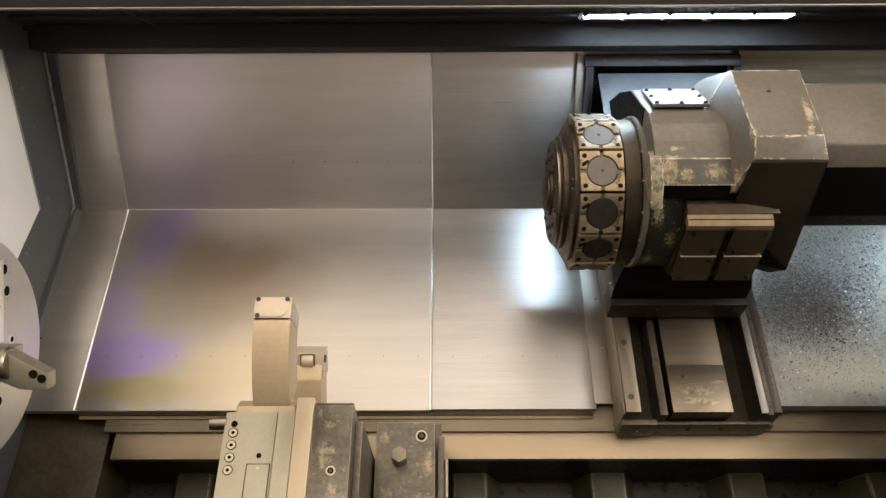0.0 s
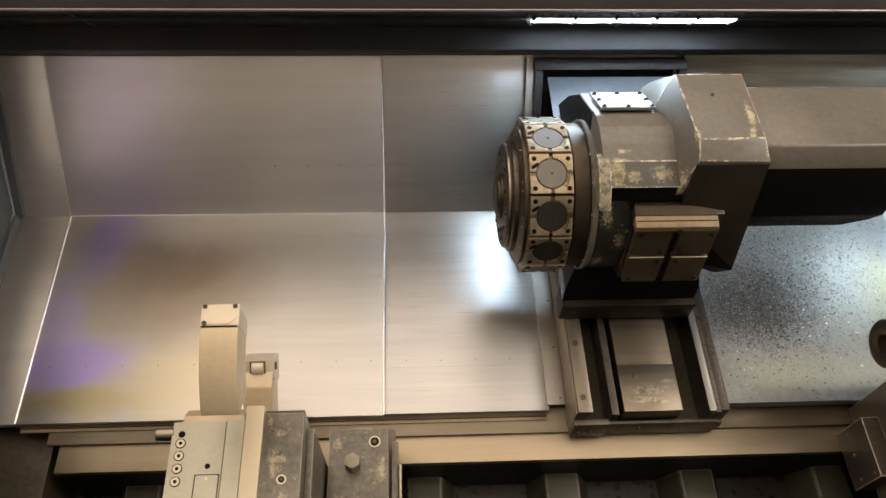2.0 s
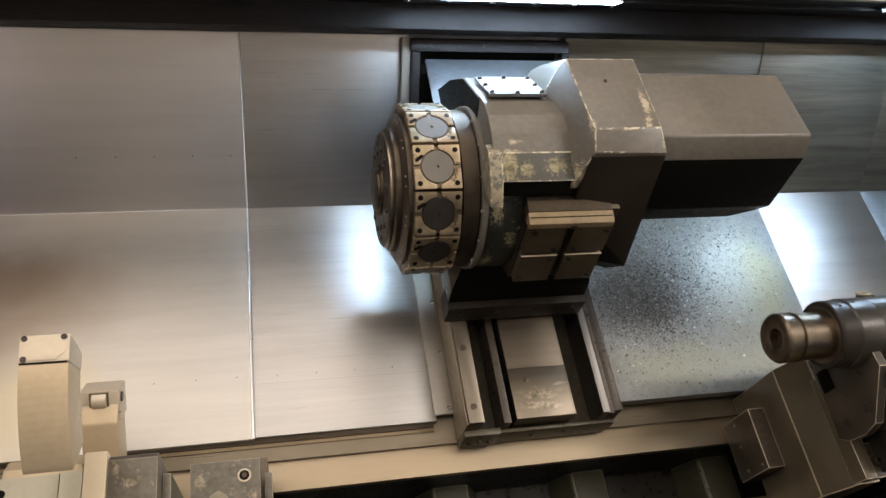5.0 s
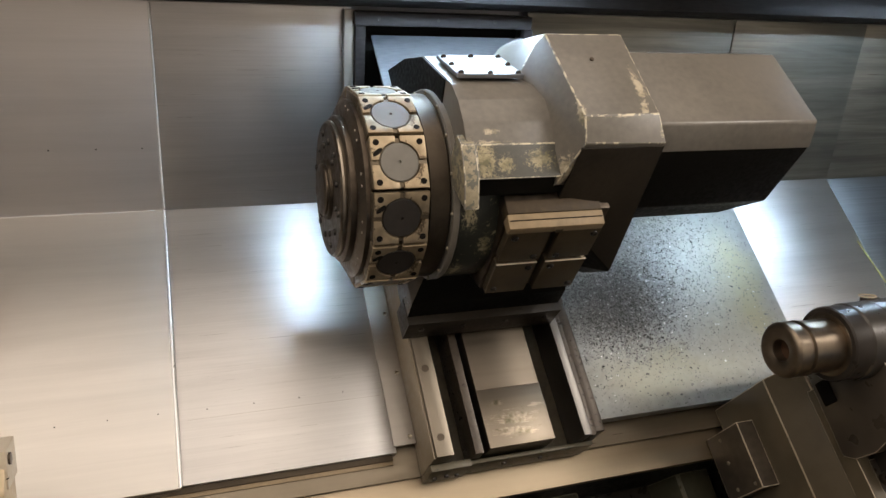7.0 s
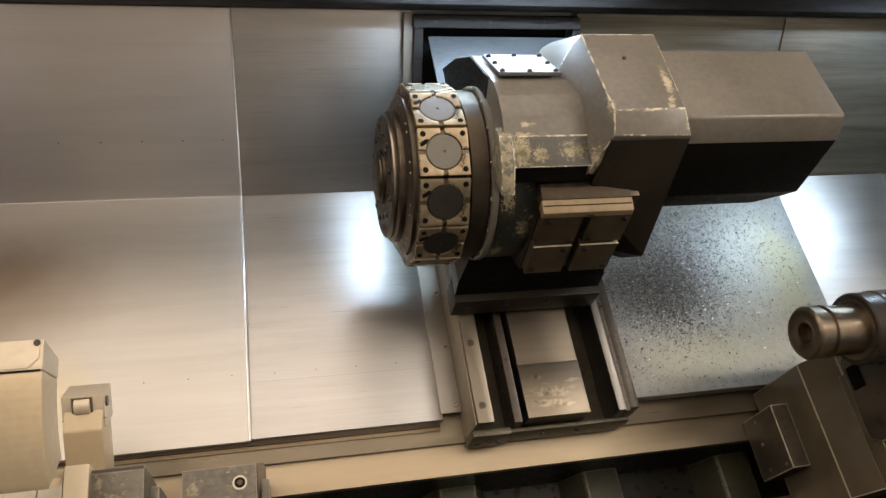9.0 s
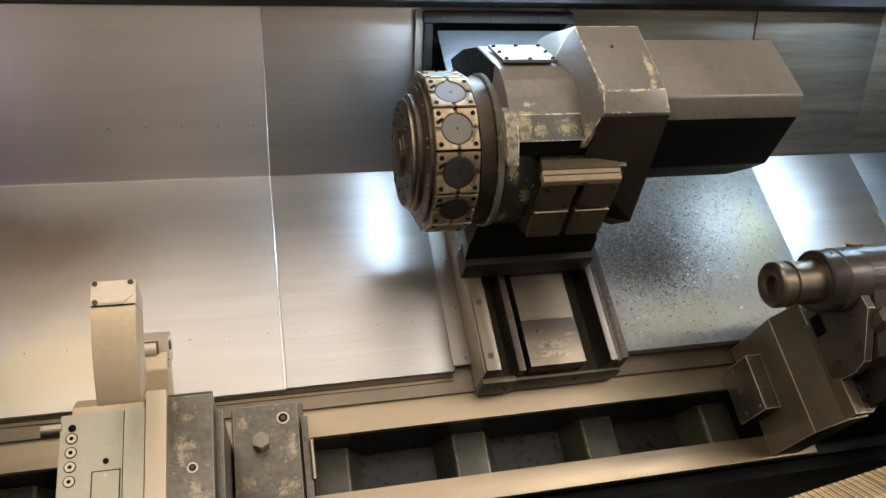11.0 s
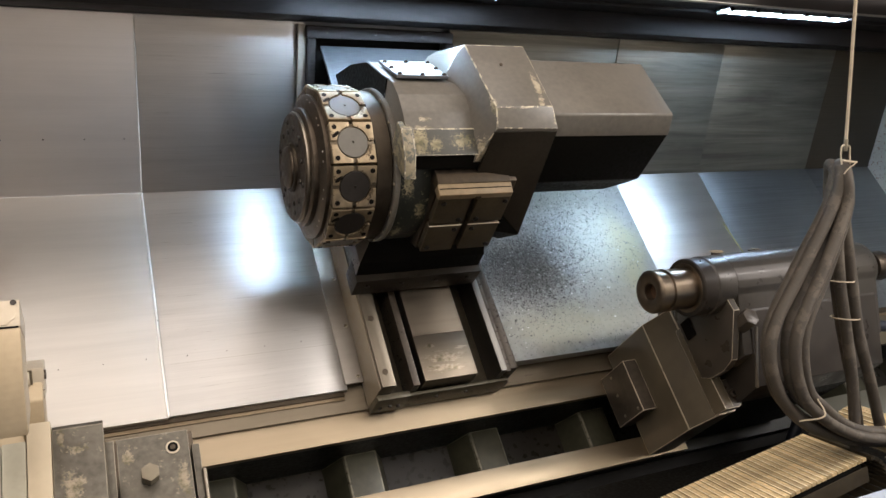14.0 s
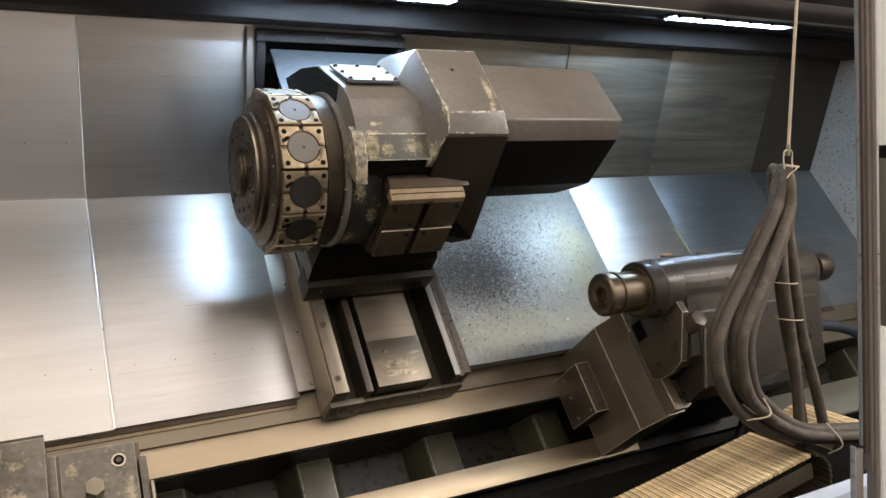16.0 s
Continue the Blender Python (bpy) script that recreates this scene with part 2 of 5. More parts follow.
WAYWALL = mat("tan_oily_casting", (0.26, 0.215, 0.15), 0.42, 0.25, 0.15, 6.0, (1, 1, 1), 60.0, 0.05)
GRIME = mat("oily_saddle_casting", (0.055, 0.043, 0.030), 0.36, 0.4, 0.35, 6.0, (1, 1, 1), 60.0, 0.08)
CHAIN_BRIGHT = mat("pale_chain_ridge", (0.93, 0.79, 0.55), 0.34, 0.0, 0.15, 8.0, (1, 1, 1), 60.0, 0.05)
uneven(CHAIN, 0.62, 1.2)
uneven(CHAIN_BRIGHT, 0.82, 1.06)
uneven(PAD, 0.82, 1.08)
uneven(CAP, 0.75, 1.15)
LIP = mat("oily_brown_lip", (0.060, 0.045, 0.028), 0.5, 0.0, 0.25, 9.0, (1, 1, 1), 60.0, 0.05, spec=0.12)
LIP_TAN = mat("tan_ground_lip", (0.22, 0.165, 0.095), 0.46, 0.1, 0.2, 9.0, (1, 1, 1), 60.0, 0.04, spec=0.25)
SLIDE_PLATE = mat("oily_centre_plate", (0.125, 0.105, 0.08), 0.36, 0.9, 0.12, 3.0, (0.6, 10, 10), 5.0, 0.01, 0.05)
NOSE = mat("greenish_tan_casting", (0.085, 0.073, 0.044), 0.42, 0.2, 0.2, 8.0, (1, 1, 1), 60.0, 0.06, 0.08, (0.03, 0.03, 0.02), 0.17, 30.0)
STEP = mat("brown_oiled_step", (0.175, 0.145, 0.10), 0.38, 0.6, 0.15, 4.0, (0.6, 10, 10), 6.0, 0.03)
QUILL = mat("brown_tinged_quill_steel", (0.20, 0.163, 0.12), 0.34, 0.95, 0.18, 8.0, (1, 1, 1), 50.0, 0.04, 0.06)
COLLAR = mat("dull_brown_collar_steel", (0.062, 0.050, 0.036), 0.46, 0.9, 0.25, 14.0, (1, 1, 1), 60.0, 0.05, 0.1)
# oily brown of the base lip, also the gear box grey as shaded
DARK_GREY = mat("grimy_and_shaded_paint", (0.021, 0.017, 0.012), 0.42, 0.0, 0.3, 9.0, (1, 1, 1), 90.0, 0.06, 0.1, spec=0.2)
# lighter bevel colour imitates the highlight along the rib edges
RIB_EDGE = mat("rib_edge_highlight", (0.17, 0.16, 0.115), 0.34, 0.3, 0.3, 8.0, (1, 1, 1), 70.0, 0.08)
WAY_BRIGHT = mat("bright_ground_way", (0.20, 0.19, 0.172), 0.36, 1.0, 0.12, 4.0, (10, 0.6, 10), 6.0, 0.015, 0.05)
WAY = mat("tan_ground_way", (0.165, 0.143, 0.11), 0.38, 0.95, 0.12, 4.0, (10, 0.6, 10), 6.0, 0.015, 0.05)
GROOVE = mat("oily_groove_casting", (0.052, 0.043, 0.027), 0.42, 0.1, 0.35, 9.0, (1, 1, 1), 60.0, 0.06, spec=0.3)
BORE = mat("rusty_bore", (0.07, 0.035, 0.018), 0.5, 0.3, 0.3, 30.0)
BARREL = mat("dark_brown_barrel_paint", (0.044, 0.038, 0.030), 0.34, 0.15, 0.3, 5.0, (1, 1, 1), 30.0, 0.02, 0.08)
HEX = mat("brown_bolt_steel", (0.22, 0.19, 0.135), 0.42, 0.5, 0.15, 20.0)
HOLE = mat("bore_shadow_steel", (0.008, 0.007, 0.006), 0.7, 0.0, 0.2, 20.0, spec=0.05)
CONCRETE = mat("shop_floor_coating", (0.13, 0.125, 0.115), 0.5, 0.0, 0.2, 1.2, (1, 1, 1), 30.0, 0.05)
PLASTER = mat("shop_wall_paint", (0.52, 0.50, 0.465), 0.7, 0.0, 0.08, 0.8, (1, 1, 1), 30.0, 0.04)
GRIT = mat("dark_chip_grit", (0.022, 0.022, 0.024), 0.5, 0.2, 0.4, 90.0)
island = GRIT.node_tree.nodes.new("ShaderNodeNewGeometry")
tone = GRIT.node_tree.nodes.new("ShaderNodeValToRGB")
for at, shade in ((0.0, 0.010), (0.74, 0.028), (0.94, 0.07), (1.0, 0.25)):
    el = tone.color_ramp.elements.new(at) if 0 < at < 1 else tone.color_ramp.elements[int(at)]
    el.color = (shade, shade * 0.99, shade * 0.95, 1)
GRIT.node_tree.links.new(island.outputs["Random Per Island"], tone.inputs[0])
GRIT.node_tree.links.new(tone.outputs[0], GRIT.node_tree.nodes["Principled BSDF"].inputs["Base Color"])
SCREW = mat("black_screw_steel", (0.05, 0.045, 0.04), 0.35, 0.9, 0.2, 60.0)
SCREW_BRIGHT = mat("bright_screw_steel", (0.50, 0.46, 0.38), 0.3, 1.0, 0.2, 60.0)
ROOF_TAN = mat("dark_tan_roof_paint", (0.055, 0.047, 0.040), 0.5, 0.0, 0.12, 3.0, (1, 1, 1), 80.0, 0.03)
LINER = mat("pale_olive_liner_paint", (0.092, 0.090, 0.070), 0.5, 0.1, 0.12, 3.0, (1, 1, 1), 80.0, 0.04)
CONDUIT = mat("blue_black_conduit", (0.022, 0.026, 0.038), 0.45, 0.1, 0.2, 20.0, (1, 1, 1), 120.0, 0.1)
POST = mat("grey_brown_post_paint", (0.15, 0.13, 0.11), 0.42, 0.1, 0.1, 3.0, (1, 1, 1), 80.0, 0.03)
STREAK = mat("dried_yellow_coolant", (0.40, 0.37, 0.10), 0.5, 0.0, 0.3, 20.0, (1, 1, 1), 60.0, 0.02)
SEAL = mat("brown_rubber_seal", (0.055, 0.038, 0.030), 0.5, 0.0, 0.15, 10.0, (1, 1, 1), 80.0, 0.04)
CYAN = glow("lamp_tube_light", (0.64, 0.83, 1.0), LAMP_POWER)
CYAN_DIM = glow("aged_lamp_tube_light", (0.64, 0.83, 1.0), LAMP_POWER * 0.8)
LENS = mat("lamp_dark_rim", (0.07, 0.075, 0.08), 0.3, 0.3, 0.1, 10.0)



def stained(name, source, spots):
    """A copy of a sheet steel with soft-edged stains and painted reflections: (centre, size, colour, strength) in the
    sheet's own axes.
    """
    m = source.copy()
    m.name = name
    n, l = m.node_tree.nodes, m.node_tree.links
    bsdf = n["Principled BSDF"]
    out = bsdf.inputs["Base Color"].links[0].from_socket
    co = n.new("ShaderNodeTexCoord")
    wob = n.new("ShaderNodeTexNoise")
    wob.inputs["Scale"].default_value, wob.inputs["Detail"].default_value = 3.2, 7
    l.new(co.outputs["Object"], wob.inputs[0])
    for centre, size, color, strength in spots:
        push = n.new("ShaderNodeVectorMath")
        push.operation = "MULTIPLY_ADD"
        push.inputs[1].default_value = (0.30, 0.30, 0.0)
        l.new(wob.outputs[1], push.inputs[0])
        l.new(co.outputs["Object"], push.inputs[2])
        mp = n.new("ShaderNodeMapping")
        mp.vector_type = "TEXTURE"
        mp.inputs["Location"].default_value = (centre[0] + 0.15, centre[1] + 0.15, 0)
        mp.inputs["Scale"].default_value = (size[0], size[1], 5.0)
        l.new(push.outputs[0], mp.inputs[0])
        ball = n.new("ShaderNodeTexGradient")
        ball.gradient_type = "SPHERICAL"
        l.new(mp.outputs[0], ball.inputs[0])
        soft = n.new("ShaderNodeMapRange")
        soft.interpolation_type = "SMOOTHSTEP"
        soft.inputs[2].default_value, soft.inputs[4].default_value = 0.75, strength
        l.new(ball.outputs[1], soft.inputs[0])
        mix = n.new("ShaderNodeMix")
        mix.data_type = "RGBA"
        mix.inputs[7].default_value = (*color, 1)
        l.new(soft.outputs[0], mix.inputs[0])
        l.new(out, mix.inputs[6])
        out = mix.outputs[2]
    l.new(out, bsdf.inputs["Base Color"])
    return m


def chipped(name, source, color, patches, scale=18.0, cover=0.80, stretch=(1, 1, 1)):
    """A copy of a paint with the paint broken away in ragged patches: (centre, size) in the thing's own axes."""
    m = source.copy()
    m.name = name
    n, l = m.node_tree.nodes, m.node_tree.links
    bsdf = n["Principled BSDF"]
    out = bsdf.inputs["Base Color"].links[0].from_socket
    co = n.new("ShaderNodeTexCoord")
    rag = n.new("ShaderNodeTexNoise")
    rag.inputs["Scale"].default_value, rag.inputs["Detail"].default_value, rag.inputs["Roughness"].default_value = scale, 12, 0.84
    pull = n.new("ShaderNodeMapping")
    pull.inputs["Scale"].default_value = stretch
    l.new(co.outputs["Object"], pull.inputs[0])
    l.new(pull.outputs[0], rag.inputs[0])
    fine = n.new("ShaderNodeTexNoise")
    fine.inputs["Scale"].default_value, fine.inputs["Detail"].default_value, fine.inputs["Roughness"].default_value = scale * 5, 6, 0.8
    l.new(pull.outputs[0], fine.inputs[0])
    rough_edge = n.new("ShaderNodeMath")
    rough_edge.operation = "MULTIPLY_ADD"
    rough_edge.inputs[1].default_value = 0.30
    l.new(fine.outputs[0], rough_edge.inputs[0])
    l.new(rag.outputs[0], rough_edge.inputs[2])
    dirt = n.new("ShaderNodeTexNoise")
    dirt.inputs["Scale"].default_value, dirt.inputs["Detail"].default_value, dirt.inputs["Roughness"].default_value = 34.0, 8, 0.7
    l.new(co.outputs["Object"], dirt.inputs[0])
    span = n.new("ShaderNodeMapRange")
    span.inputs[1].default_value, span.inputs[2].default_value = 0.40, 0.56
    l.new(dirt.outputs[0], span.inputs[0])
    bare = n.new("ShaderNodeMix")
    bare.data_type = "RGBA"
    bare.inputs[6].default_value = (color[0] * 0.42, color[1] * 0.44, color[2] * 0.36, 1)
    bare.inputs[7].default_value = (color[0] * 1.08, color[1] * 1.08, color[2] * 1.08, 1)
    l.new(span.outputs[0], bare.inputs[0])
    for centre, size in patches:
        mp = n.new("ShaderNodeMapping")
        mp.vector_type = "TEXTURE"
        mp.inputs["Location"].default_value, mp.inputs["Scale"].default_value = centre, size
        l.new(co.outputs["Object"], mp.inputs[0])
        ball = n.new("ShaderNodeTexGradient")
        ball.gradient_type = "SPHERICAL"
        l.new(mp.outputs[0], ball.inputs[0])
        both = n.new("ShaderNodeMath")
        both.operation = "MULTIPLY_ADD"
        both.inputs[1].default_value = 0.42
        l.new(ball.outputs[1], both.inputs[0])
        l.new(rough_edge.outputs[0], both.inputs[2])
        cut = n.new("ShaderNodeMapRange")
        cut.inputs[1].default_value, cut.inputs[2].default_value = cover + 0.15, cover + 0.18
        l.new(both.outputs[0], cut.inputs[0])
        mix = n.new("ShaderNodeMix")
        mix.data_type = "RGBA"
        l.new(bare.outputs[2], mix.inputs[7])
        l.new(cut.outputs[0], mix.inputs[0])
        l.new(out, mix.inputs[6])
        out = mix.outputs[2]
    l.new(out, bsdf.inputs["Base Color"])
    return m


GREY_GEAR = chipped("chipped_gear_box_paint", GREY, (0.37, 0.32, 0.23), [
    ((1.098, -0.43, 1.04), (0.035, 0.13, 0.1)), ((1.085, -0.49, 1.04), (0.03, 0.06, 0.1)), ((0.93, -0.50, 1.03), (0.02, 0.10, 0.05)),
    ((0.905, -0.575, 0.92), (0.06, 0.09, 0.13)), ((0.90, -0.58, 0.90), (0.06, 0.07, 0.10)), ((1.03, -0.512, 1.035), (0.12, 0.012, 0.03)), ((1.12, -0.55, 1.02), (0.02, 0.05, 0.05))], 46.0, 0.785)
GREY_HOUSE = chipped("chipped_housing_paint", GREY, (0.37, 0.32, 0.23), [
    ((0.735, -0.475, 0.95), (0.045, 0.022, 0.06)), ((0.68, -0.50, 0.93), (0.03, 0.05, 0.08)), ((0.73, -0.50, 0.94), (0.12, 0.014, 0.05))], 60.0)
BAND_WORN = chipped("band_worn_to_filler", BAND, (0.28, 0.24, 0.14), [
    ((0.71, -0.54, 0.92), (0.075, 0.12, 0.12)), ((0.76, -0.55, 0.92), (0.06, 0.05, 0.08)), ((0.85, -0.54, 0.92), (0.09, 0.06, 0.09))], 110.0, 0.775)
DARK_BODY = chipped("chipped_dark_body_paint", DARK_WORN, (0.26, 0.225, 0.14), [
    ((0.70, -0.60, 0.80), (0.06, 0.10, 0.16)), ((0.75, -0.63, 0.70), (0.05, 0.06, 0.10)), ((0.70, -0.64, 0.60), (0.05, 0.06, 0.10))], 90.0, 0.80)
BLOCK_WORN = chipped("scratched_clamp_block", BLUED, (0.27, 0.228, 0.165), [
    ((-0.252, -1.215, 0.68), (0.05, 0.035, 0.1)), ((-0.262, -1.30, 0.68), (0.06, 0.10, 0.1)), ((-0.235, -1.42, 0.68), (0.07, 0.09, 0.1)), ((-0.285, -1.18, 0.68), (0.02, 0.09, 0.1)),
    ((0.0, -1.21, 0.285), (0.045, 0.13, 0.1)), ((-0.13, -1.30, 0.285), (0.08, 0.06, 0.1)), ((-0.02, -1.32, 0.285), (0.08, 0.07, 0.1)), ((-0.14, -1.12, 0.285), (0.04, 0.06, 0.1))], 42.0, 0.775)
WORN_PLATE = mat("worn_centre_plate", (0.20, 0.17, 0.13), 0.38, 1.0, 0.14, 3.0, (0.6, 10, 10), 5.0, 0.01, 0.05)
WORN_PLATE = chipped("scratched_centre_plate", WORN_PLATE, (0.31, 0.265, 0.205), [
    ((0.95, -0.90, 0.15), (0.22, 0.07, 0.2)), ((0.93, -0.94, 0.15), (0.2, 0.05, 0.2)), ((0.90, -0.85, 0.15), (0.06, 0.03, 0.2)), ((1.02, -0.87, 0.15), (0.06, 0.03, 0.2))], 34.0, 0.80, (0.16, 2.6, 1))
# brown spots are stains; violet and yellow spots are painted reflections
SHEET_STAINED_SHEEN = stained("stained_sheet_with_sheen", SHEET, [
    ((-0.82, -0.37), (0.50, 0.34), (0.36, 0.28, 0.205), 0.72), ((-0.80, -0.25), (0.32, 0.18), (0.30, 0.225, 0.165), 0.55),
    ((-1.14, -0.67), (0.30, 0.17), (0.50, 0.39, 0.82), 0.85), ((-1.24, -0.50), (0.13, 0.34), (0.52, 0.43, 0.74), 0.65), ((-1.13, -0.13), (0.17, 0.26), (0.42, 0.345, 0.66), 0.75),
    ((-1.08, -0.83), (0.36, 0.10), (0.50, 0.42, 0.22), 0.8), ((-0.72, -0.77), (0.36, 0.24), (0.64, 0.55, 0.34), 0.6)])
CHIPS_STAINED = stained("stained_chip_cover", CHIPS, [
    ((1.95, -0.55), (0.30, 0.55), (0.38, 0.345, 0.22), 0.3), ((1.55, -0.80), (0.45, 0.16), (0.33, 0.32, 0.21), 0.5), ((2.06, -0.60), (0.10, 0.5), (0.36, 0.34, 0.18), 0.3), ((1.62, -0.15), (0.5, 0.12), (0.30, 0.31, 0.26), 0.5), ((2.03, -0.50), (0.17, 0.32), (0.40, 0.355, 0.19), 0.32)])
ACCESS = mat("dull_access_plate_steel", (0.17, 0.175, 0.18), 0.52, 0.7, 0.10, 6.0, (4, 4, 4), 12.0, 0.01, 0.05)
PLATE = mat("hazy_slide_sheet", (0.20, 0.205, 0.215), 0.50, 0.9, 0.25, 2.0, (4, 30, 4), 6.0, 0.015, 0.05)
# violet spots are reflections painted into the sheet's colour
SHEET_UP_SHEEN = stained("violet_sheen_dull_sheet", SHEET_UP, [
    ((-1.05, 0.0), (0.26, 0.9), (0.54, 0.45, 0.70), 0.40), ((-1.10, 0.0), (0.55, 0.9), (0.62, 0.54, 0.66), 0.40)])

# ---- frames of reference: the slanted bed (x, up the slope, off the slope) and the leaning rear panels ----
BED = pose(0, 0, 1.5, 51.0, 0, 0)
LEAN = pose(0, 0, 1.5, 15.0, 0, 0)


# ---- mesh helpers ----
def bevelled(bm, width, seg=2, worn=False):
    if width > 0:
        bmesh.ops.bevel(bm, geom=list(bm.edges), offset=width, segments=seg, affect="EDGES", profile=0.6, clamp_overlap=True, material=1 if worn else -1)
    return bm


def merge(into, other):
    mesh = bpy.data.meshes.new("tmp")
    other.to_mesh(mesh)
    other.free()
    into.from_mesh(mesh)
    bpy.data.meshes.remove(mesh)
    return into


def box(x0, x1, y0, y1, z0, z1, bevel=0.0):
    bm = bmesh.new()
    bmesh.ops.create_cube(bm, size=1, matrix=Matrix.Translation(((x0 + x1) / 2, (y0 + y1) / 2, (z0 + z1) / 2))
                          @ Matrix.Diagonal((x1 - x0, y1 - y0, z1 - z0, 1)))
    return bevelled(bm, bevel)


def bbox(x0, x1, s0, s1, h0, h1, bevel=0.0):
    """A box on the bed: along the machine, down the slope, off the slope."""
    return box(x0, x1, -s1, -s0, h0, h1, bevel)


def prism(points, a0, a1, axis="x", bevel=0.0):
    """A polygon drawn across an axis and drawn out along it. Points: (y, z), (x, z) or (x, y)."""
    def place(p, a):
        return {"x": (a, p[0], p[1]), "y": (p[0], a, p[1]), "z": (p[0], p[1], a)}[axis]
    bm = bmesh.new()
    ends = [[bm.verts.new(place(p, a)) for p in points] for a in (a0, a1)]
    bm.faces.new(ends[0])
    bm.faces.new(ends[1])
    for i in range(len(points)):
        j = (i + 1) % len(points)
        bm.faces.new((ends[0][i], ends[0][j], ends[1][j], ends[1][i]))
    bmesh.ops.recalc_face_normals(bm, faces=bm.faces)
    return bevelled(bm, bevel)


def bprism(points, x0, x1, bevel=0.0):
    """A prism along the machine from points (down the slope, off the slope)."""
    return prism([(-s, h) for s, h in points], x0, x1, "x", bevel)


def cyl(p0, p1, r0, r1=None, seg=24, bevel=0.0):
    p0, p1 = Vector(p0), Vector(p1)
    bm = bmesh.new()
    d = p1 - p0
    m = Matrix.Translation((p0 + p1) / 2) @ d.to_track_quat("Z", "Y").to_matrix().to_4x4()
    bmesh.ops.create_cone(bm, cap_ends=True, segments=seg, radius1=r0, radius2=r0 if r1 is None else r1, depth=d.length, matrix=m)
    if bevel > 0:
        rim = [e for e in bm.edges if len(e.link_faces) == 2 and any(len(f.verts) > 4 for f in e.link_faces)]
        bmesh.ops.bevel(bm, geom=rim, offset=bevel, segments=2, affect="EDGES", profile=0.6)
    return bm


def lathe(profile, y, z, seg=48, x=0.0):
    """A solid of revolution round an axis along x: profile (x, r) from one end to the other."""
    bm = bmesh.new()
    rings = []
    for px, r in profile:
        if r < 1e-5:
            rings.append([bm.verts.new((x + px, y, z))])
        else:
            rings.append([bm.verts.new((x + px, y + r * math.cos(math.tau * k / seg), z + r * math.sin(math.tau * k / seg))) for k in range(seg)])
    for a, b in zip(rings, rings[1:]):
        for k in range(seg):
            q = [a[k % len(a)], a[(k + 1) % len(a)], b[(k + 1) % len(b)], b[k % len(b)]]
            seen = list(dict.fromkeys(q))
            if len(seen) > 2:
                bm.faces.new(seen)
    for end in (rings[0], rings[-1]):
        if len(end) > 1:
            bm.faces.new(end)
    bmesh.ops.recalc_face_normals(bm, faces=bm.faces)
    return bm


def tube(points, r, seg=10, smooth=6):
    """A round hose through points, by a Catmull-Rom curve."""
    pts = [Vector(p) for p in points]
    pts = [2 * pts[0] - pts[1]] + pts + [2 * pts[-1] - pts[-2]]
    line = []
    for i in range(1, len(pts) - 2):
        a, b, c, d = pts[i - 1:i + 3]
        for k in range(smooth):
            t = k / smooth
            line.append(0.5 * (2 * b + (c - a) * t + (2 * a - 5 * b + 4 * c - d) * t * t + (3 * b - a - 3 * c + d) * t ** 3))
    line.append(pts[-2])
    bm = bmesh.new()
    rings = []
    up = Vector((0.2, 1, 0.1)).normalized()
    for i, p in enumerate(line):
        way = (line[min(i + 1, len(line) - 1)] - line[max(i - 1, 0)]).normalized()
        side = way.cross(up).normalized()
        up = side.cross(way).normalized()
        rings.append([bm.verts.new(p + r * (math.cos(math.tau * k / seg) * side + math.sin(math.tau * k / seg) * up)) for k in range(seg)])
    for a, b in zip(rings, rings[1:]):
        for k in range(seg):
            bm.faces.new((a[k], a[(k + 1) % seg], b[(k + 1) % seg], b[k]))
    bm.faces.new(rings[0])
    bm.faces.new(rings[-1])
    bmesh.ops.recalc_face_normals(bm, faces=bm.faces)
    return bm


def mesh_of(name, bm, material, smooth=None):
    mesh = bpy.data.meshes.new(name)
    bm.normal_update()
    bm.to_mesh(mesh)
    bm.free()
    for one in material if isinstance(material, tuple) else (material,):
        mesh.materials.append(one)
    if smooth:
        mesh.shade_smooth()
        mesh.set_sharp_from_angle(angle=radians(smooth))
    return mesh


def part(name, bm, material, parent, label="", smooth=35):
    ob = new(name, mesh_of(name, bm, material, smooth))
    ob.parent = parent
    if label:
        tagged(ob, label)
    return ob


def solid(name, bm, material, label, category, kind="", group="", at=None, smooth=35):
    ob = new(name, mesh_of(name, bm, material, smooth))
    if at is not None:
        ob.matrix_world = at
    return tagged(ob, label, category, group, kind)


def thing(name, label, category, at=None, kind="", group=""):
    ob = new(name)
    ob.empty_display_size = 0.05
    if at is not None:
        ob.matrix_world = at
    return tagged(ob, label, category, group, kind)


def shared(name, mesh, parent, places):
    """Alike small pieces on one mesh."""
    for p in places:
        ob = new(name, mesh)
        ob.parent = parent
        ob.location = p
    return mesh


def screw_mesh(r, deep, way="z", material=None, seg=10):
    """A socket screw: a rounded head with a hollow in it."""
    bm = bmesh.new()
    prof = [(0, r), (deep * 0.7, r), (deep, r * 0.85), (deep, r * 0.5), (deep * 0.4, r * 0.45), (deep * 0.4, 0)]
    merge(bm, lathe(prof, 0, 0, seg))
    turn = {"x": Matrix.Rotation(math.pi, 4, "Z"), "z": Matrix.Rotation(-math.pi / 2, 4, "Y"), "y": Matrix.Rotation(-math.pi / 2, 4, "Z")}[way]
    bmesh.ops.transform(bm, matrix=turn, verts=bm.verts)
    return mesh_of("screw", bm, material or SCREW, 40)

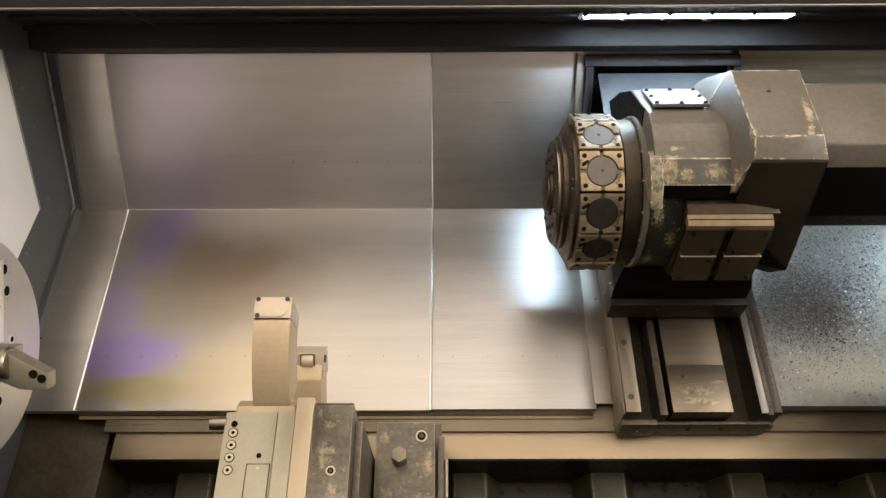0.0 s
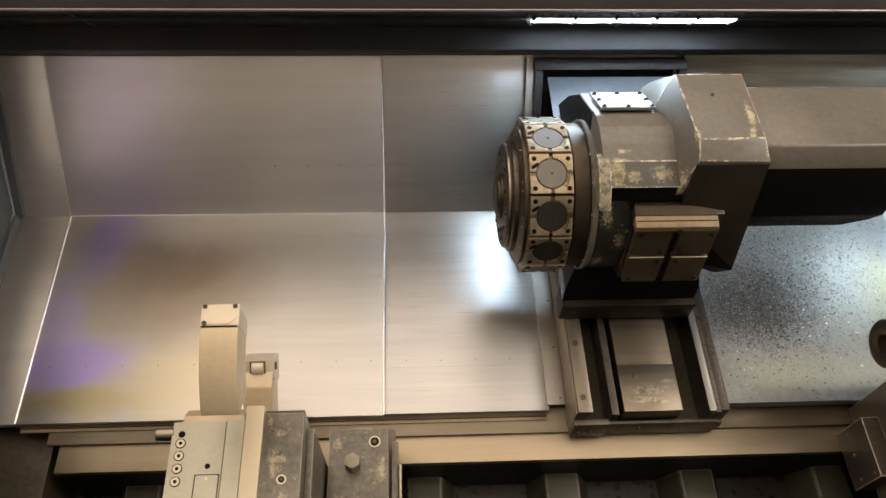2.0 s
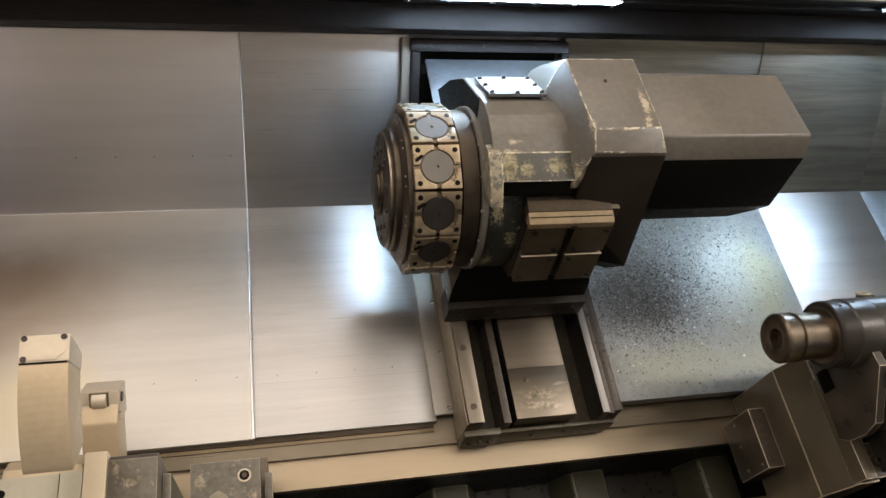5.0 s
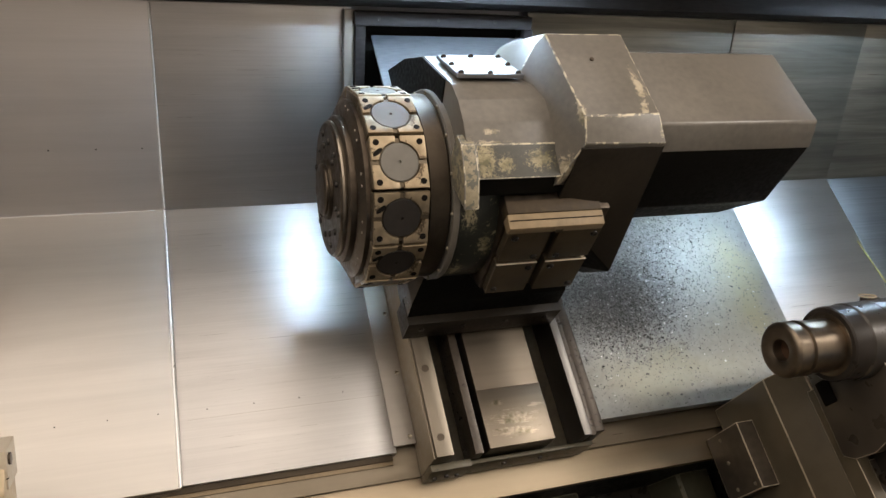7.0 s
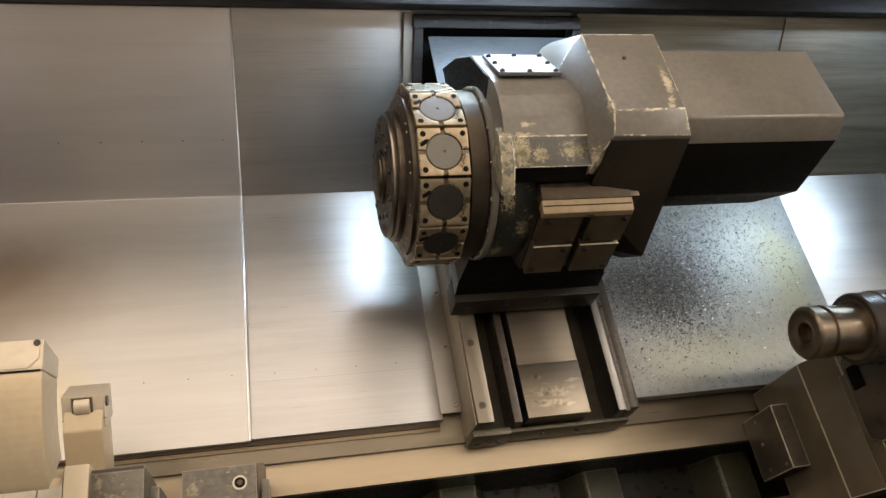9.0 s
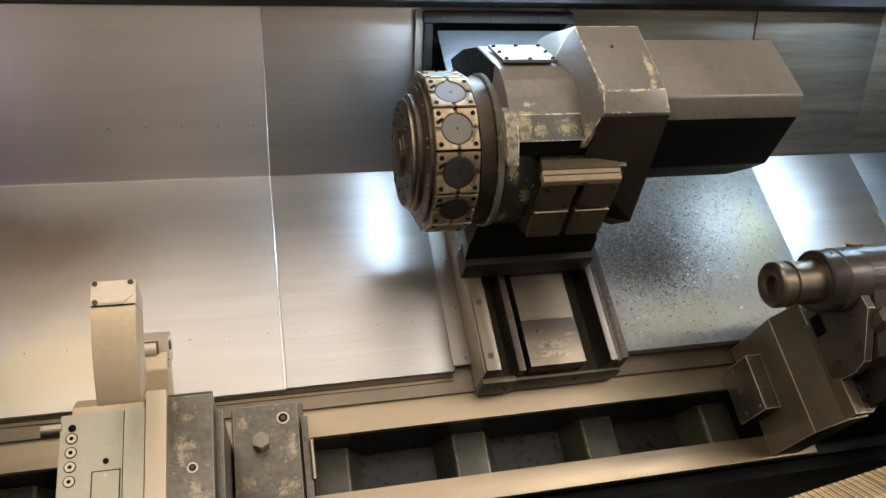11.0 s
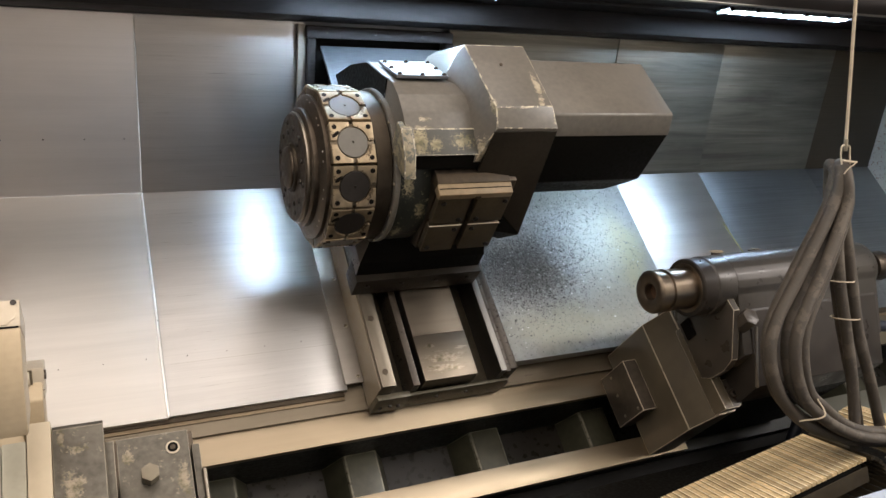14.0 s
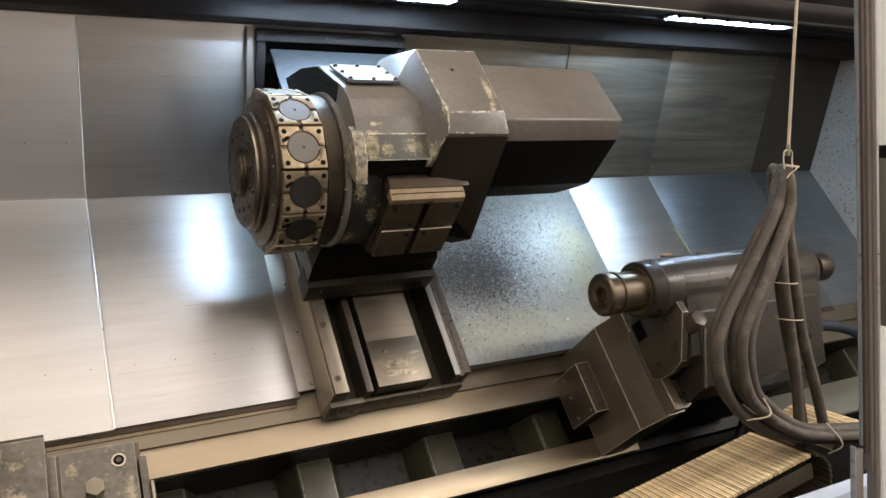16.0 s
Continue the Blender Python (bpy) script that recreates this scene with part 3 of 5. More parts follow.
# ---- the setting: floor, hall, machine enclosure ----
solid("floor", box(-7, 9, -7, 4, -0.2, 0.0), CONCRETE, "grey concrete workshop floor under the machine", "floor", "structure")
solid("ceiling", box(-7, 9, -7, 4, 5.0, 5.1), PLASTER, "plain pale workshop ceiling high over the machine", "ceiling", "structure")
solid("wall_south", box(-7, 9, -7.1, -7, 0, 5.0), PLASTER, "plain painted workshop wall facing the machine", "wall", "structure")
solid("wall_north", box(-7, 9, 4, 4.1, 0, 5.0), PLASTER, "plain painted workshop wall behind the machine", "wall", "structure")
solid("wall_west", box(-7.1, -7, -7, 4, 0, 5.0), PLASTER, "plain painted workshop wall at one end", "wall", "structure")
solid("wall_east", box(9, 9.1, -7, 4, 0, 5.0), PLASTER, "plain painted workshop wall at the other end", "wall", "structure")
# rear of the enclosure behind all covers
solid("wall_rear", box(-1.7, 4.3, 0.05, 0.10, -0.6, 0.75), SHEET_DARK, "dull steel sheet behind the sliding covers", "wall", "structure", at=LEAN)
solid("enclosure_roof", box(-1.75, 4.3, -0.77, 0.2, 2.225, 2.265), ROOF, "black sheet metal roof over the work area", "roof", "structure")
solid("roof_lip", box(-1.75, 4.3, -0.80, -0.772, 2.189, 2.193, 0.001), STRIP, "bright steel lip along the roof edge", "trim", "structure")
solid("roof_beam", box(-1.55, 4.1, -0.33, -0.20, 2.135, 2.223, 0.004), ROOF, "black beam along the top of the rear panels", "beam", "structure")
solid("roof_edge", box(-1.75, 4.3, -0.80, -0.772, 2.194, 2.40, 0.004), ROOF, "black painted edge of the roof", "trim", "structure")
# end walls
west = thing("wall_end_west", "dark grey end wall with a white panel beside the chuck", "wall", kind="structure")
part("end_sheet", prism([(0.1, 0.2), (0.1, 2.2), (-2.1, 2.2), (-2.1, 0.2)], -1.60, -1.532), FRAME, west)
part("white_panel", prism([(-0.547, 2.097), (-0.350, 1.522), (-0.500, 1.375), (-0.82, 1.05), (-2.0, 1.05), (-2.0, 2.14)], -1.53, -1.515, "x", 0.003), WHITE, west, "white painted panel with a bright face")
part("end_angle", prism([(-0.165, 2.14), (0.0, 1.51), (-0.03, 1.50), (-0.195, 2.14)], -1.531, -1.50), FRAME, west)
part("end_angle", bprism([(0.0, 0.0), (0.62, 0.0), (0.62, 0.05), (0.03, 0.05)], -1.531, -1.515), FRAME, west).matrix_local = BED
part("flange_edge", cyl((-1.528, -0.237, 2.178), (-1.528, -0.050, 1.515), 0.006, seg=10), FRAME_EDGE, west, "rubbed edge of the flange")
part("flange_edge", cyl((-1.528, -0.050, 1.515), (-1.528, -0.366, 1.041), 0.006, seg=10), FRAME_EDGE, west)
part("panel_edge", cyl((-1.514, -0.547, 2.097), (-1.514, -0.350, 1.522), 0.004, seg=8), FRAME_EDGE, west)
for ry, rz in ((-0.30, 1.86), (-0.26, 1.56), (-0.17, 1.50), (-0.33, 1.24), (-0.44, 1.36), (-0.40, 1.98)):
    part("rivet", cyl((-1.533, ry, rz), (-1.5275, ry, rz), 0.004, seg=10), FRAME_EDGE, west)
solid("wall_end_east", box(4.12, 4.2, -2.1, 0.1, 0.2, 2.2), SPLASH, "pale sheet end wall splashed with rusty coolant", "wall", "structure")

# ---- sliding covers over the slanted bed ----
cover = thing("telescopic_way_cover", "brushed stainless telescopic way cover with thin seams", "machine cover", kind="structure")


def cover_section(x0, x1, lift, bottom, material, upper, top=0.66):
    """One bent section: a leaning upper sheet and a sloping lower sheet, each with thickness and a folded lower edge."""
    up = part("upper_panel", box(x0, x1, -lift - 0.004, -lift + 0.004, 0.0 + lift * 0.5, top, 0.0015), upper, cover)
    up.matrix_local = LEAN
    low = part("lower_panel", bprism([(-0.004 + lift * 0.5, lift), (bottom, lift), (bottom, lift - 0.028), (bottom - 0.006, lift - 0.028), (bottom - 0.006, lift - 0.006), (0.0, lift - 0.006)], x0, x1, 0.0012), material, cover)
    low.matrix_local = BED
    return low


cover_section(-1.528, -1.312, 0.000, 0.915, SHEET, SHEET_UP)
cover_section(-1.312, 0.000, 0.010, 0.918, SHEET_STAINED_SHEEN, SHEET_UP_SHEEN)
cover_section(0.000, 0.612, 0.000, 0.910, SHEET_SLID, SHEET_UP_SLID)
for x0, x1 in ((-1.30, 0.600), (2.12, 3.56)):
    part("stack_edge", bbox(x0, x1, 0.880, 0.927, -0.020, -0.014, 0.001), LIP, cover, "brown oily edge of the cover beneath").matrix_local = BED
    part("stack_edge", bbox(x0, x1, 0.880, 0.939, -0.0275, -0.0215, 0.001), LIP_TAN, cover, "tan edge of the lowest cover").matrix_local = BED
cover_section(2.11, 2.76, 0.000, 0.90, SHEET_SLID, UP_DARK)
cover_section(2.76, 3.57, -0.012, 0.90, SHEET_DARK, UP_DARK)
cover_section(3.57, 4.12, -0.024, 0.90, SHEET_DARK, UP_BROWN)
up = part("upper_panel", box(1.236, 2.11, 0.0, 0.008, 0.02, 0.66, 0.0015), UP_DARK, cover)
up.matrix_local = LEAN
for sx, lift in ((-1.312, 0.010), (0.0, 0.010)):
    p = part("seam_edge", cyl((sx, -lift, 0.008), (sx, -lift, 0.655), 0.0045, seg=12), EDGE if sx < -1 else EDGE_UP, cover, "bright rounded sheet edge")
    p.matrix_local = LEAN
    p = part("seam_edge", cyl((sx, -0.010, lift), (sx, -0.917, lift), 0.0045, seg=12), EDGE, cover, "bright rounded sheet edge")
    p.matrix_local = BED
p = part("joint_edge", cyl((-1.31, -0.008, 0.010), (0.0, -0.008, 0.010), 0.0024, seg=10), EDGE_UP, cover)
p.matrix_local = BED
rivet = mesh_of("rivet", lathe([(0, 0.0035), (-0.002, 0.003), (-0.002, 0)], 0, 0, 8), SCREW, 40)
for i in range(5):
    ob = new("rivet", rivet)
    ob.parent = cover
    ob.matrix_local = LEAN @ pose(-0.05 - 0.133 * i, -0.014, 0.213, 0, 0, 90) @ Matrix.Diagonal((0.75, 0.75, 0.75, 1))
for i in range(16):
    xx = -1.24 + 0.1325 * i
    if xx < 0.6:
        ob = new("rivet", rivet)
        ob.parent = cover
        ob.matrix_local = BED @ pose(xx, -0.70, 0.010 if xx < 0 else 0.0, 0, 90, 0) @ Matrix.Diagonal((0.6, 0.6, 0.6, 1))

part("coolant_streak", bevelled(bprism([(0.335, 0.0002), (0.565, 0.0002), (0.565, 0.0008), (0.335, 0.0008)], 2.645, 2.651), 0.0002), STREAK, cover, "dried yellow coolant streak").matrix_local = BED @ Matrix.Translation((2.648, 0, 0)) @ Matrix.Rotation(radians(8), 4, "Z") @ Matrix.Translation((-2.60, 0, 0))
part("scribed_line", bbox(0.03, 0.595, 0.7257, 0.7265, -0.001, 0.0003), STRIP, cover, "faint scribed line along the sheet").matrix_local = BED
# ---- lamps under the roof ----
def work_lamp(x0, x1, y, z, tube_light):
    lamp = thing("work_lamp", "long sealed machine lamp with a cold white tube", "lamp", group="work lamps")
    part("housing", prism([(y - 0.055, z), (y + 0.055, z), (y + 0.045, z - 0.012), (y - 0.045, z - 0.012)], x0 - 0.02, x1 + 0.02, "x", 0.003), LENS, lamp)
    part("diffuser", box(x0, x1, y - 0.026, y + 0.026, z - 0.020, z - 0.0125, 0.002), tube_light, lamp, "glowing white diffuser")
    n = 6
    for i in range(n):
        cx = x0 + (x1 - x0) * i / (n - 1)
        part("clip", box(cx - 0.003, cx + 0.003, y - 0.048, y + 0.048, z - 0.0245, z - 0.0205, 0.001), SCREW, lamp)
        for sy in (-0.044, 0.044):
            part("clip_foot", box(cx - 0.007, cx + 0.007, y + sy - 0.008, y + sy + 0.008, z - 0.026, z - 0.010, 0.001), SCREW, lamp)
    part("rim", box(x0 - 0.012, x1 + 0.012, y - 0.046, y - 0.036, z - 0.019, z - 0.011, 0.001), LENS, lamp)
    part("rim", box(x0 - 0.012, x1 + 0.012, y + 0.036, y + 0.046, z - 0.019, z - 0.011, 0.001), LENS, lamp)
    return lamp


work_lamp(0.55, 1.28, -0.53, 2.225, CYAN)
work_lamp(2.35, 3.08, -0.58, 2.225, CYAN_DIM)
# folds and seams of the roof
for i, xx in enumerate((-1.05, 0.9, 1.05, 2.7)):
    solid("roof_seam", box(xx, xx + 0.006, -0.75, -0.335, 2.219, 2.2245), FRAME, "thin seam between black roof sheets", "seam", "structure")
solid("roof_fold", box(-1.5, 4.1, -0.52, -0.50, 2.211, 2.2245, 0.002), ROOF, "black stiffening fold of the roof", "trim", "structure")
solid("roof_panel", box(2.38, 4.2, -2.1, -0.86, 2.26, 2.28, 0.003), ROOF_TAN, "brown sheet roof panel at the tailstock end", "roof panel", "structure")

# ---- bed ----
bed = thing("lathe_bed", "slanted lathe bed with bright rails and a dark ribbed pocket", "lathe bed", at=BED, kind="structure")
part("rear_rail", bbox(-1.16, 4.1, 0.86, 1.082, -0.075, -0.045, 0.003), RAIL, bed, "ground bright steel rear guideway")
part("rear_rail_step", bbox(-1.20, 4.1, 0.80, 0.985, -0.0445, -0.028, 0.003), STEP, bed)
# wall under the rail edge, coloured dark for the shadow there
part("rear_wall", bbox(-1.16, 4.1, 0.86, 1.076, -0.36, -0.0755), CAST, bed)
part("front_rail", bbox(-1.16, 1.95, 1.285, 1.372, -0.060, -0.02, 0.003), RAIL, bed, "ground bright steel front guideway")
# dark like the rear wall, for the shadow below the rail
part("front_wall", bbox(-1.16, 4.1, 1.292, 1.372, -0.36, -0.0605), CAST, bed)
part("pocket_floor", bbox(-1.2, 4.1, 1.0, 1.40, -0.50, -0.36), RIB_SIDE, bed)
part("bed_body", bbox(-1.25, 4.1, 0.0, 1.40, -0.75, -0.51), CAST, bed)
part("headstock_foot", bbox(-1.531, -1.201, 0.0, 1.5, -0.80, -0.09, 0.006), GROOVE, bed, "brown oily casting under the headstock")
part("front_apron", bbox(-1.2, 4.1, 1.3725, 1.47, -0.60, -0.10, 0.006), BLACK, bed)
part("apron_bracket", bevelled(bbox(1.60, 1.90, 1.43, 1.4695, -0.0995, -0.075), 0.003), GRIME, bed, "dark bolted bracket under the front rail")
for bx in (1.63, 1.70, 1.77, 1.84):
    part("bracket_bolt", cyl((bx, -1.45, -0.0755), (bx, -1.45, -0.069), 0.006, seg=10), STEEL, bed)
for i in range(11):
    cx = 0.673 + 0.525 * (i - 3)
    if -1.1 < cx < 3.9:
        part("rib", bevelled(prism([(cx - 0.125, -0.37), (cx - 0.063, -0.235), (cx + 0.063, -0.235), (cx + 0.125, -0.37)], -1.30, -1.07, "y"), 0.010, 2, True), (RIB, RIB_EDGE), bed)
        part("rib_top", box(cx - 0.056, cx + 0.056, -1.288, -1.083, -0.2348, -0.231, 0.0015), RIB, bed, "olive rubbed top of the rib")

# ---- carriage: saddle, slide cover, turret head ----
carriage = thing("carriage", "steel carriage saddle with slideways across the slanted bed", "lathe carriage", at=BED)
part("saddle", bbox(0.6762, 1.24, 0.0, 0.985, -0.025, 0.020, 0.004), GRIME, carriage)
part("side_strip", bbox(0.606, 0.6752, 0.0, 0.893, 0.0015, 0.009, 0.0015), STRIP, carriage, "bright cover strip with screws")
part("left_wall", bbox(0.6757, 0.6805, 0.0, 0.985, -0.02, 0.152, 0.0015), WAYWALL, carriage)
part("left_way", bbox(0.6808, 0.733, 0.0, 0.985, 0.021, 0.165, 0.003), WAY, carriage, "tan ground slideway")
part("inner_way", bbox(0.806, 0.832, 0.0, 0.985, 0.021, 0.135, 0.002), GRIME, carriage)
part("worn_end", bbox(0.8475, 1.0555, 0.803, 0.9805, 0.087, 0.1506, 0.002), WORN_PLATE, carriage, "darker scratched end of the centre plate")
part("centre_plate", bbox(0.848, 1.055, 0.0, 0.98, 0.021, 0.150, 0.003), SLIDE_PLATE, carriage, "bright worn centre plate with scratches")
part("right_way", bbox(1.152, 1.178, 0.0, 0.985, 0.021, 0.150, 0.002), WAY_BRIGHT, carriage, "bright ground slideway")
part("way_shoulder", bbox(1.1785, 1.2005, 0.0, 0.985, 0.021, 0.135, 0.002), GRIME, carriage)
part("right_wall", bbox(1.201, 1.235, 0.0, 0.975, 0.03, 0.13, 0.003), GRIME, carriage)
part("nose_block", bbox(0.6757, 0.80, 0.986, 1.008, -0.02, 0.10, 0.004), NOSE, carriage, "bolted nose block at the carriage foot")
part("front_plate", bbox(0.8005, 1.205, 0.9855, 0.999, -0.03, 0.078, 0.004), NOSE, carriage, "greenish front plate stained with oil")
for gx0, gx1 in ((0.7335, 0.8055), (0.8325, 0.8475), (1.0555, 1.1515)):
    part("groove_floor", bbox(gx0, gx1, 0.0, 0.985, 0.0205, 0.0225), GROOVE, carriage, "dark oily groove")
part("chip_cover", bprism([(-0.02, 0.045), (0.918, 0.045), (0.918, 0.0), (0.91, 0.0), (0.91, 0.037), (-0.02, 0.037)], 1.238, 2.16, 0.0015), CHIPS_STAINED, carriage, "grey cover plate strewn with fine chips")
part("chip_cover_edge", bbox(1.24, 2.15, 0.87, 0.909, -0.03, 0.03, 0.002), STEEL_DARK, carriage)
m = screw_mesh(0.0072, 0.005, "z", SCREW_BRIGHT)
shared("screw", m, carriage, [(0.659, -0.869 + 0.206 * i, 0.009) for i in range(5)])
part("plug", cyl((0.704, -0.930, 0.164), (0.704, -0.930, 0.167), 0.011, seg=16), STEEL_DARK, carriage)
part("plug", cyl((0.704, -0.720, 0.164), (0.704, -0.720, 0.167), 0.011, seg=16), STEEL_DARK, carriage)
shared("screw", screw_mesh(0.008, 0.006, "y"), carriage, [(0.70, -1.009, 0.03), (0.735, -1.009, 0.04), (0.77, -1.009, 0.03), (0.92, -1.0, 0.04), (1.04, -1.0, 0.04)])
# fine chips lying on the cover
rng = random.Random(7)
bm = bmesh.new()
for i in range(24000):
    pick = rng.random()
    if pick < 0.62:
        cx, cs = rng.gauss(1.47, 0.13), rng.gauss(0.52, 0.10)
    elif pick < 0.85:
        cx, cs = rng.gauss(1.62, 0.20), rng.gauss(0.28, 0.16)
    else:
        cx, cs = rng.uniform(1.25, 2.14), rng.uniform(0.0, 0.91)
    if not (1.245 < cx < 2.15 and 0.01 < cs < 0.91):
        continue
    r, a = rng.uniform(0.0015, 0.0040) if rng.random() < 0.95 else rng.uniform(0.004, 0.007), rng.uniform(0, math.pi)
    c, s = r * math.cos(a), r * math.sin(a)
    w = rng.uniform(0.25, 0.8)
    hh = 0.0455 + rng.uniform(0.0003, 0.002)
    vs = [bm.verts.new(v) for v in ((cx - c, -cs - s, 0.0452), (cx + s * w, -cs - c * w, hh), (cx + c, -cs + s, 0.0452), (cx - s * w, -cs + c * w, hh + 0.0008))]
    bm.faces.new(vs)
chips = part("chip_dust", bm, GRIT, carriage, "fine dark metal chips", smooth=None)
tagged(chips, "fine dark metal chips", kind="stuff")

slide = thing("slide_cover", "pale steel slide cover in a black frame above the turret", "machine cover", at=BED)
part("slide_sheet", bbox(0.668, 1.20, -0.30, 0.12, 0.49, 0.50, 0.002), PLATE, slide, "pale sheet steel slide cover")
fr = part("frame_top", box(0.612, 1.225, -0.060, -0.012, 0.610, 0.652, 0.003), ROOF, slide)
fr.matrix_local = BED.inverted() @ LEAN
fr = part("frame_side", box(0.618, 0.650, -0.050, -0.012, 0.02, 0.609, 0.003), ROOF, slide)
fr.matrix_local = BED.inverted() @ LEAN
fr = part("frame_side", box(1.205, 1.236, -0.050, -0.012, 0.02, 0.609, 0.003), ROOF, slide)
fr.matrix_local = BED.inverted() @ LEAN
fr = part("frame_back", box(0.651, 1.204, 0.02, 0.03, 0.02, 0.609), BLACK, slide)
fr.matrix_local = BED.inverted() @ LEAN
fr = part("frame_strip", box(0.585, 0.617, -0.030, -0.012, 0.02, 0.655, 0.002), STRIP, slide)
fr.matrix_local = BED.inverted() @ LEAN
for k in range(3):
    ob = new("screw", screw_mesh(0.006, 0.005, "y"))
    ob.parent = slide
    ob.matrix_local = BED.inverted() @ LEAN @ pose(0.69 + 0.2 * k, -0.061, 0.632, 0, 0, 180)

# turret head: drawn in bed axes (down the slope, off the slope)
TS, TH = 0.402, 0.636
RAISED = 0.012  # how far up the slope the cross slide stands
GROW = Matrix.Translation((0.033, -1.479, 2.213)) @ Matrix.Scale(1.04, 4) @ Matrix.Translation((-0.033, 1.479, -2.213))
SLIDE = BED @ Matrix.Translation((0, RAISED, 0))
HEAD = SLIDE @ GROW
FOOT = GROW.inverted() @ Matrix.Translation((0, 0.058, 0))
head = thing("tool_turret", "grey turret head with a twelve-station tool disc", "lathe turret", at=HEAD)


def hull(points):
    bm = bmesh.new()
    for p in points:
        bm.verts.new(p)
    got = bmesh.ops.convex_hull(bm, input=bm.verts)
    spare = [v for v in got["geom_interior"] if isinstance(v, bmesh.types.BMVert)]
    if spare:
        bmesh.ops.delete(bm, geom=spare, context="VERTS")
    bmesh.ops.dissolve_limit(bm, angle_limit=radians(14), verts=bm.verts, edges=bm.edges)
    return bm


def crisp(bm, width, angle=24.0):
    """Bevels the real corners only and gives the bevel the second material."""
    bm.normal_update()
    edges = [e for e in bm.edges if len(e.link_faces) == 2 and e.calc_face_angle(0) > radians(angle)]
    bmesh.ops.bevel(bm, geom=edges, offset=width, segments=2, affect="EDGES", profile=0.6, clamp_overlap=True, material=1)
    return bm


def loft(stations):
    """A closed body through cross-sections of equal length."""
    bm = bmesh.new()
    rings = [[bm.verts.new((x, -s, h)) for x, s, h in ring] for ring in stations]
    n = len(rings[0])
    for a, b in zip(rings, rings[1:]):
        for k in range(n):
            bm.faces.new((a[k], a[(k + 1) % n], b[(k + 1) % n], b[k]))
    bm.faces.new(rings[0])
    bm.faces.new(rings[-1])
    bmesh.ops.recalc_face_normals(bm, faces=bm.faces)
    return bm


def bhull(points):
    return hull([(x, -s, h) for x, s, h in points])


foot = bevelled(bhull([(x, s, h) for x in (0.655, 1.145) for s, h in ((0.0, 0.205), (0.668, 0.225), (0.656, 0.33), (0.0, 0.33))]
     + [(x, s, 0.46) for x in (0.702, 1.12) for s in (0.0, 0.585)]), 0.004)
foot.normal_update()
# left-facing sides take a lighter brown to imitate light on that flank
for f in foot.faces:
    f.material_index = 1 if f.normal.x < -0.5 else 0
part("base", foot, (BLACK, GRIME), head, "black base slide, left flank browned as if lit").matrix_local = FOOT
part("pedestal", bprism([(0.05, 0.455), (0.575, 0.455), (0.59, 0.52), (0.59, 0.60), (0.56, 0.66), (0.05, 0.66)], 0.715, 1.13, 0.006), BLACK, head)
part("base_lip", bbox(0.653, 1.147, 0.60, 0.690, 0.1665, 0.262, 0.003), DARK_GREY, head, "oily brown wiper plate under the base").matrix_local = FOOT
for bx in (0.70, 0.83, 0.97, 1.10):
    part("lip_bolt", cyl((bx, -0.690, 0.225), (bx, -0.695, 0.225), 0.008, seg=10), SCREW, head).matrix_local = FOOT
part("lower_body", lathe([(0.675, 0.0), (0.675, 0.236), (0.69, 0.243), (0.80, 0.243), (0.83, 0.225), (0.90, 0.225), (0.90, 0.0)], -TS, TH, 48), DARK_BODY, head, "dark chipped round body")
part("flange", lathe([(0.6555, 0.0), (0.6555, 0.246), (0.658, 0.249), (0.671, 0.249), (0.6745, 0.246), (0.6745, 0.0)], -TS, TH, 72), GREY, head, "grey bolted flange ring behind the disc")
flange_screw = screw_mesh(0.0055, 0.004, "x", HEX)
for k in range(16):
    a = math.tau * (k + 0.3) / 16
    ob = new("screw", flange_screw)
    ob.parent = head
    ob.location = (0.6555, -TS + 0.2435 * math.cos(a), TH + 0.2435 * math.sin(a))
part("housing", bprism([(0.10, 0.50), (0.50, 0.80), (0.550, 0.905), (0.530, 0.922), (0.503, 0.935), (0.45, 0.951), (0.39, 0.957), (0.335, 0.948), (0.30, 0.932), (0.135, 0.838), (0.024, 0.716), (-0.137, 0.479)], 0.672, 0.925, 0.004), GREY_HOUSE, head, "olive grey housing with chipped paint")
part("housing_skirt", crisp(bprism([(0.50, 0.82), (0.632, 0.860), (0.581, 0.908), (0.506, 0.939), (0.47, 0.93)], 0.656, 0.692), 0.003), (FILLER, WORN_EDGE), head, "worn edge with filler showing")
part("housing_front", crisp(bprism([(0.50, 0.87), (0.580, 0.903), (0.506, 0.9375), (0.47, 0.92)], 0.6925, 0.918), 0.003), (BAND_WORN, WORN_EDGE), head, "worn front band with yellow filler showing")
# black block put in for the shade of the undercut
part("recess_shade", bprism([(0.50, 0.80), (0.585, 0.845), (0.572, 0.890), (0.50, 0.866)], 0.6925, 0.925, 0.002), BLACK, head)
# thin black sheet over the grey end face, painting its shadow
part("end_shade", bprism([(-0.130, 0.479), (0.024, 0.713), (0.135, 0.834), (0.30, 0.928), (0.36, 0.80), (0.10, 0.50)], 0.6685, 0.6715), BLACK, head, "housing end face, blacked for its shadow")
part("cover_plate", bprism([(0.175, 0.870), (0.318, 0.951), (0.313, 0.960), (0.170, 0.879)], 0.69, 0.862, 0.002), ACCESS, head, "bright access plate with socket screws")
sm = screw_mesh(0.007, 0.006, "z")
